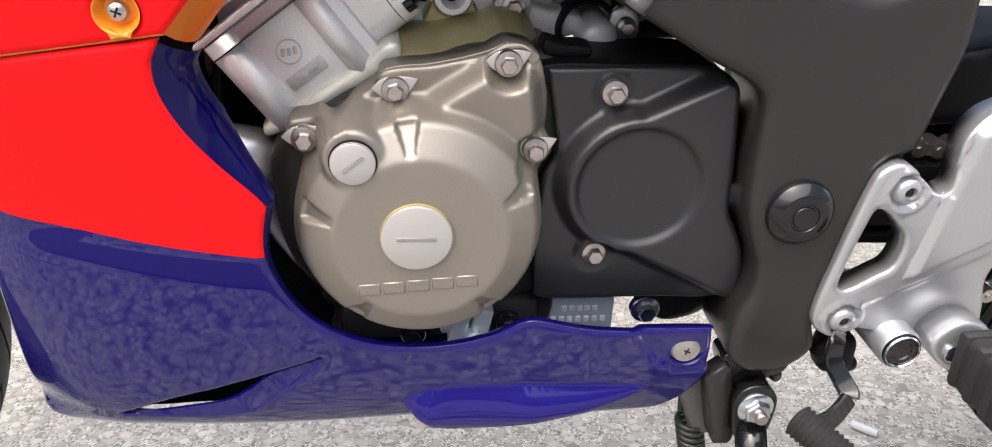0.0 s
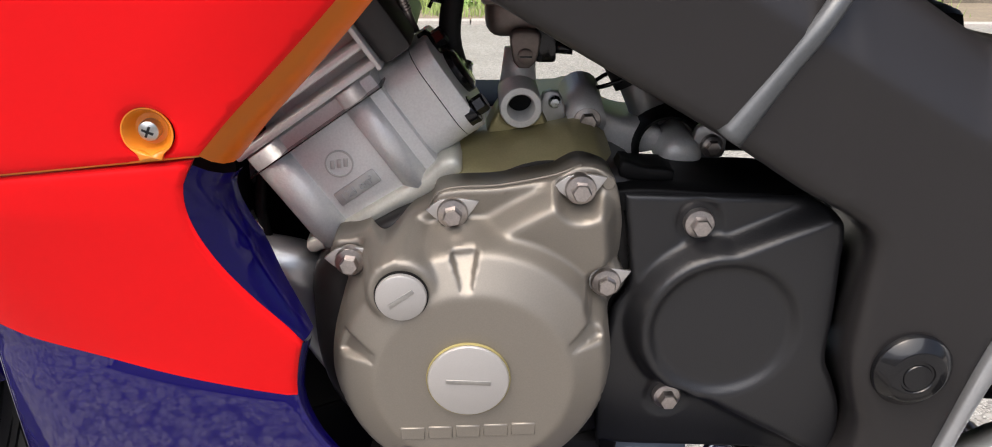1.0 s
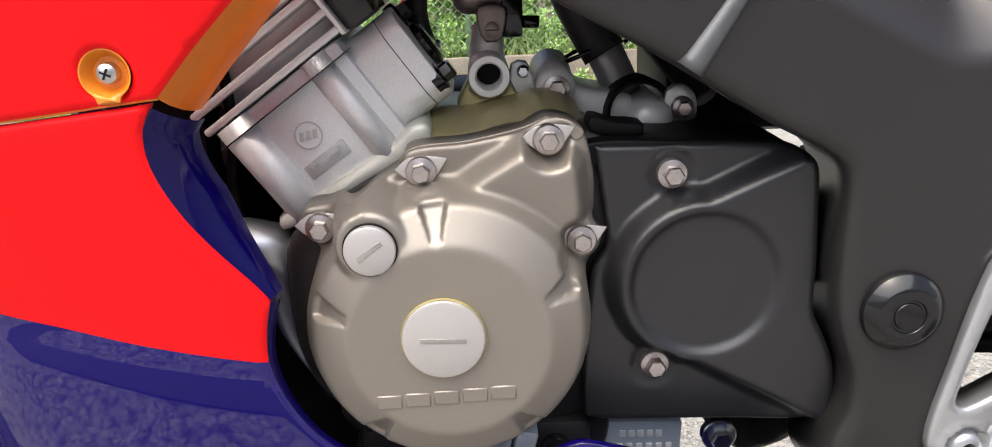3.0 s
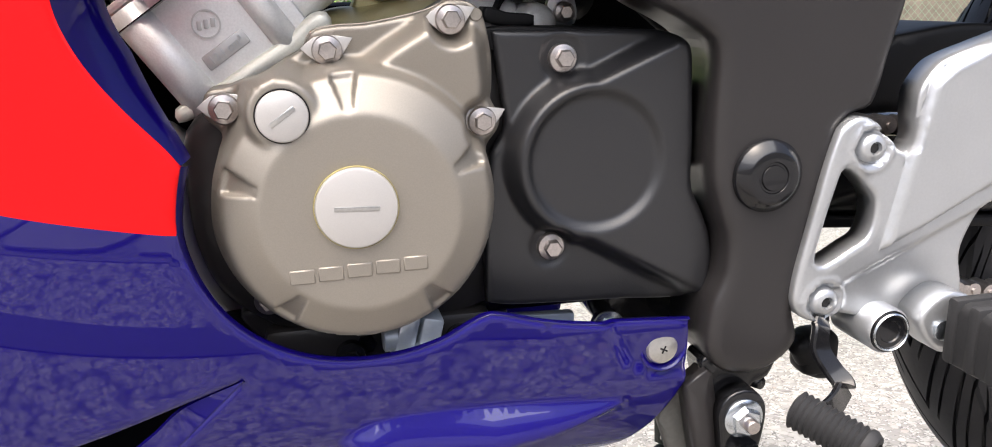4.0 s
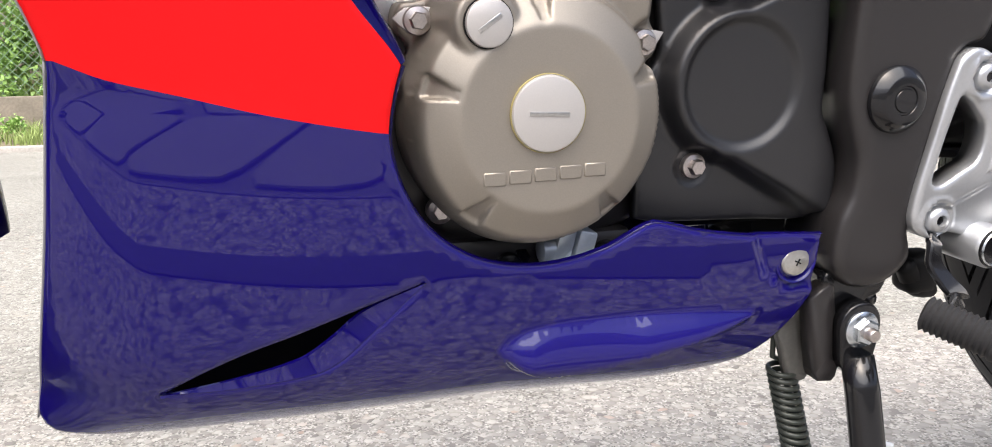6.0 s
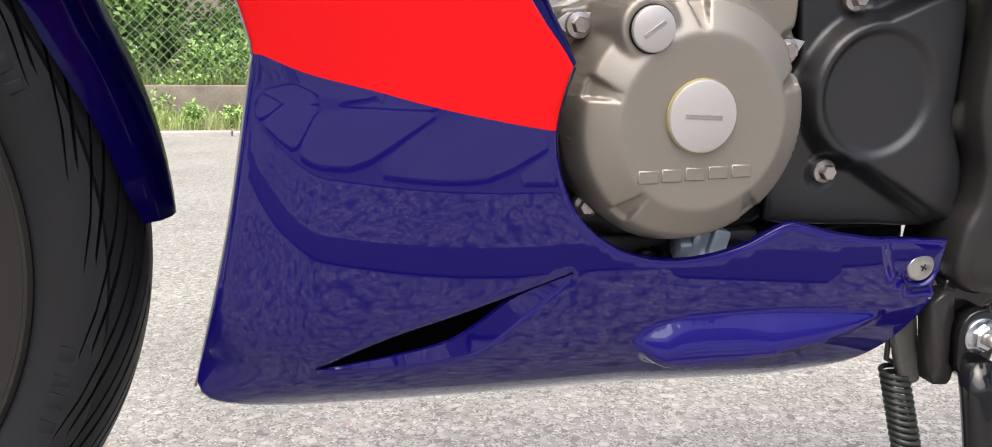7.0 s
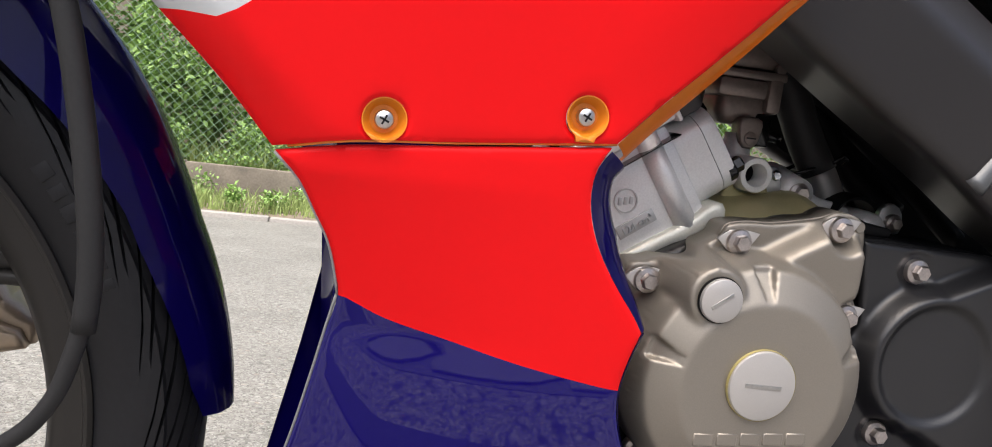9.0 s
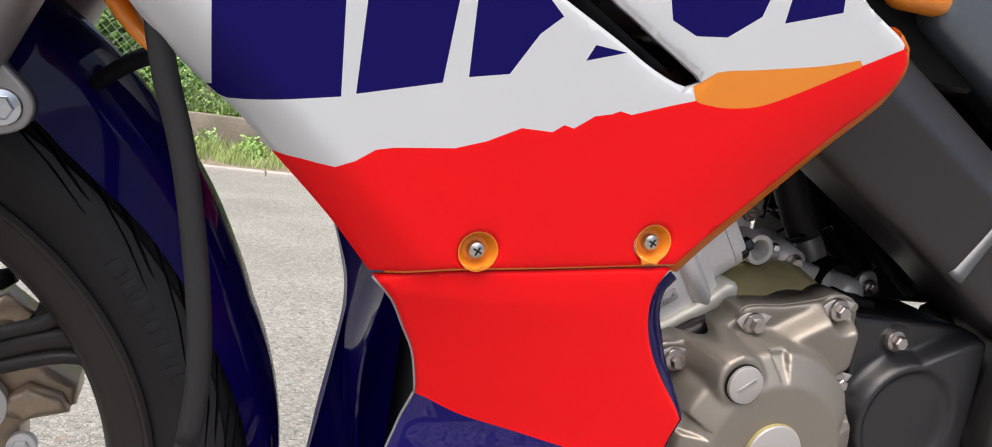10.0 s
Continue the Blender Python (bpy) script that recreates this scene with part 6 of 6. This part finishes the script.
blades("bank_grass", 9000, -4.0, 4.0, 6.3, 9.0, 0.22, 0.30, 0.005, GRASS, "tall grass on the bank behind the wall", "grass")
shrubs = [(rng.uniform(-4.2, 4.2), rng.uniform(6.75, 7.6), 0.25 + rng.uniform(0, 1.9), rng.uniform(0.14, 0.30)) for _ in range(330)]
leaves("hedge", shrubs, 75000, 0.070, LEAF, "dense green hedge growing through the wire fence", "hedge", 200, PETAL)
low = [(rng.uniform(-4, 4), rng.uniform(6.3, 6.6), 0.28 + rng.uniform(0, 0.28), rng.uniform(0.06, 0.14)) for _ in range(90)]
leaves("climbing_plants", low, 8000, 0.04, LEAF, "leafy plants and white flowers over the wall", "plants", 350, PETAL)

fence = tagged(new("wire_fence"), "green chain-link fence on the low wall", "fence")
v, f = [], []
x0, x1, z0, z1, pitch = -4.0, 4.0, 0.30, 1.75, 0.075
for sgn in (1, -1):
    s = x0 - (z1 - z0)
    while s < x1 + (z1 - z0):
        a = [s, z0] if sgn > 0 else [s, z1]
        b = [s + (z1 - z0), z1] if sgn > 0 else [s + (z1 - z0), z0]
        k, y = len(v), 6.32 + 0.002 * sgn
        r = 0.0013
        for p in (a, b):
            v += [(p[0] - r, y, p[1] + sgn * r), (p[0] + r, y, p[1] - sgn * r), (p[0], y + 1.6 * r, p[1])]
        f += [(k, k + 1, k + 4, k + 3), (k + 1, k + 2, k + 5, k + 4), (k + 2, k, k + 3, k + 5)]
        s += pitch
me = bpy.data.meshes.new("wire_mesh")
me.from_pydata(v, [], f)
me.materials.append(WIRE)
tagged(new("wire_mesh", me), kind="stuff").parent = fence
for k in range(5):
    part("fence_post", tube([(-4.0 + 2 * k, 6.36, 0.2), (-4.0 + 2 * k, 6.36, 1.8)], 0.022, 14, smoothed=False), WIRE, fence)
bld = block((-14, 13.0, 0), (14, 13.4, 4.0), 0.02)
tagged(part("backdrop", bld, CONCRETE, None, "grey rendered wall far behind the hedge"), kind="structure", category="wall")

# a cigarette end on the ground
butt = part("cigarette_end", lathe([(0, 0), (0.0042, 0.0), (0.0042, 0.022), (0.0036, 0.026), (0, 0.026)], (0.436, 0.145, 0.0045), (1, -1.1, 0.0), 14), WHITE, None)
tagged(butt, "trodden white cigarette end on the asphalt", "litter")

# ---- natural stone paving on the near side, beyond the strip of asphalt ----
SLAB = material("grey_paving_stone", (0.21, 0.205, 0.20), 0.7, grain=0.25, grain_size=90, mottle=0.3, mottle_size=7.0, bump=0.5)
JOINT = material("dark_joint_soil", (0.17, 0.165, 0.16), 0.95, grain=0.3, grain_size=120, mottle=0.3, mottle_size=10.0, bump=0.6)
paving = tagged(part("paving", block((-3.2, -3.4, -0.1), (3.2, -0.445, 0.006), 0.002), JOINT, None, "dark natural stone paving with wide joints"), kind="structure", category="pavement")
srng = random.Random(11)
ROWS, COLS = 13, 26
knot = {}
for j in range(ROWS + 1):
    for i in range(COLS + 1):
        knot[i, j] = Vector((-3.15 + 6.3 * i / COLS + (0.12 if j % 2 else 0) * (0 < i < COLS) + srng.uniform(-0.055, 0.055) * (0 < i < COLS), -0.452 - 0.225 * j + srng.uniform(-0.035, 0.035) * (0 < j < ROWS), 0))
for j in range(ROWS):
    for i in range(COLS):
        quad = [knot[i, j], knot[i, j + 1], knot[i + 1, j + 1], knot[i + 1, j]]
        mid = sum(quad, Vector()) / 4
        rim = []
        for k in range(4):
            p, q = quad[k], quad[(k + 1) % 4]
            for t in (0.10, 0.35, 0.65, 0.90):
                r = p.lerp(q, t)
                r = r + (mid - r).normalized() * (0.004 + srng.uniform(0, 0.004) + (0.006 if t in (0.10, 0.90) else 0))
                rim.append(r)
        bm = bmesh.new()
        high = 0.013 + srng.uniform(0, 0.004)
        low = [bm.verts.new((r.x, r.y, 0.004)) for r in rim]
        edge_ = [bm.verts.new((r.x, r.y, high - 0.003)) for r in rim]
        top = [bm.verts.new((r.x + (mid.x - r.x) * 0.02, r.y + (mid.y - r.y) * 0.02, high)) for r in rim]
        bm.faces.new(top)
        for lower_ring, upper_ring in ((low, edge_), (edge_, top)):
            for k in range(len(rim)):
                n = (k + 1) % len(rim)
                bm.faces.new((lower_ring[k], lower_ring[n], upper_ring[n], upper_ring[k]))
        bmesh.ops.recalc_face_normals(bm, faces=bm.faces)
        part("slab", bm, SLAB, paving)

# an unseen plain pale wall, added behind the camera to shape the reflections
PALEWALL = material("pale_render", (0.50, 0.49, 0.46), 0.8, grain=0.3, grain_size=40, mottle=0.4, mottle_size=3.0, bump=0.4)
tagged(part("reflection_wall", block((-14, -4.6, -0.1), (14, -4.3, 1.5), 0.01), PALEWALL, None, "unseen plain pale wall added on the near side for reflections"), kind="structure", category="wall")
# added strip, seen only in the gloss: its dark colour stands for shade
tagged(part("shaded_strip", block((-3.2, -0.446, -0.05), (3.2, 0.095, 0.004), 0.002), SHADED_ASPHALT, None, "coarse asphalt strip along the paving, darkened for the motorcycle's shade"), kind="structure", category="ground")
TAR = material("old_tar", (0.05, 0.048, 0.046), 0.8, grain=0.3, grain_size=120, mottle=0.3, mottle_size=10.0, bump=0.6)
tar = tagged(part("tar_joint", block((-3.2, -0.335, -0.02), (3.2, -0.285, 0.008), 0.002), TAR, None, "dark filled joint in the asphalt"), kind="structure", category="ground")
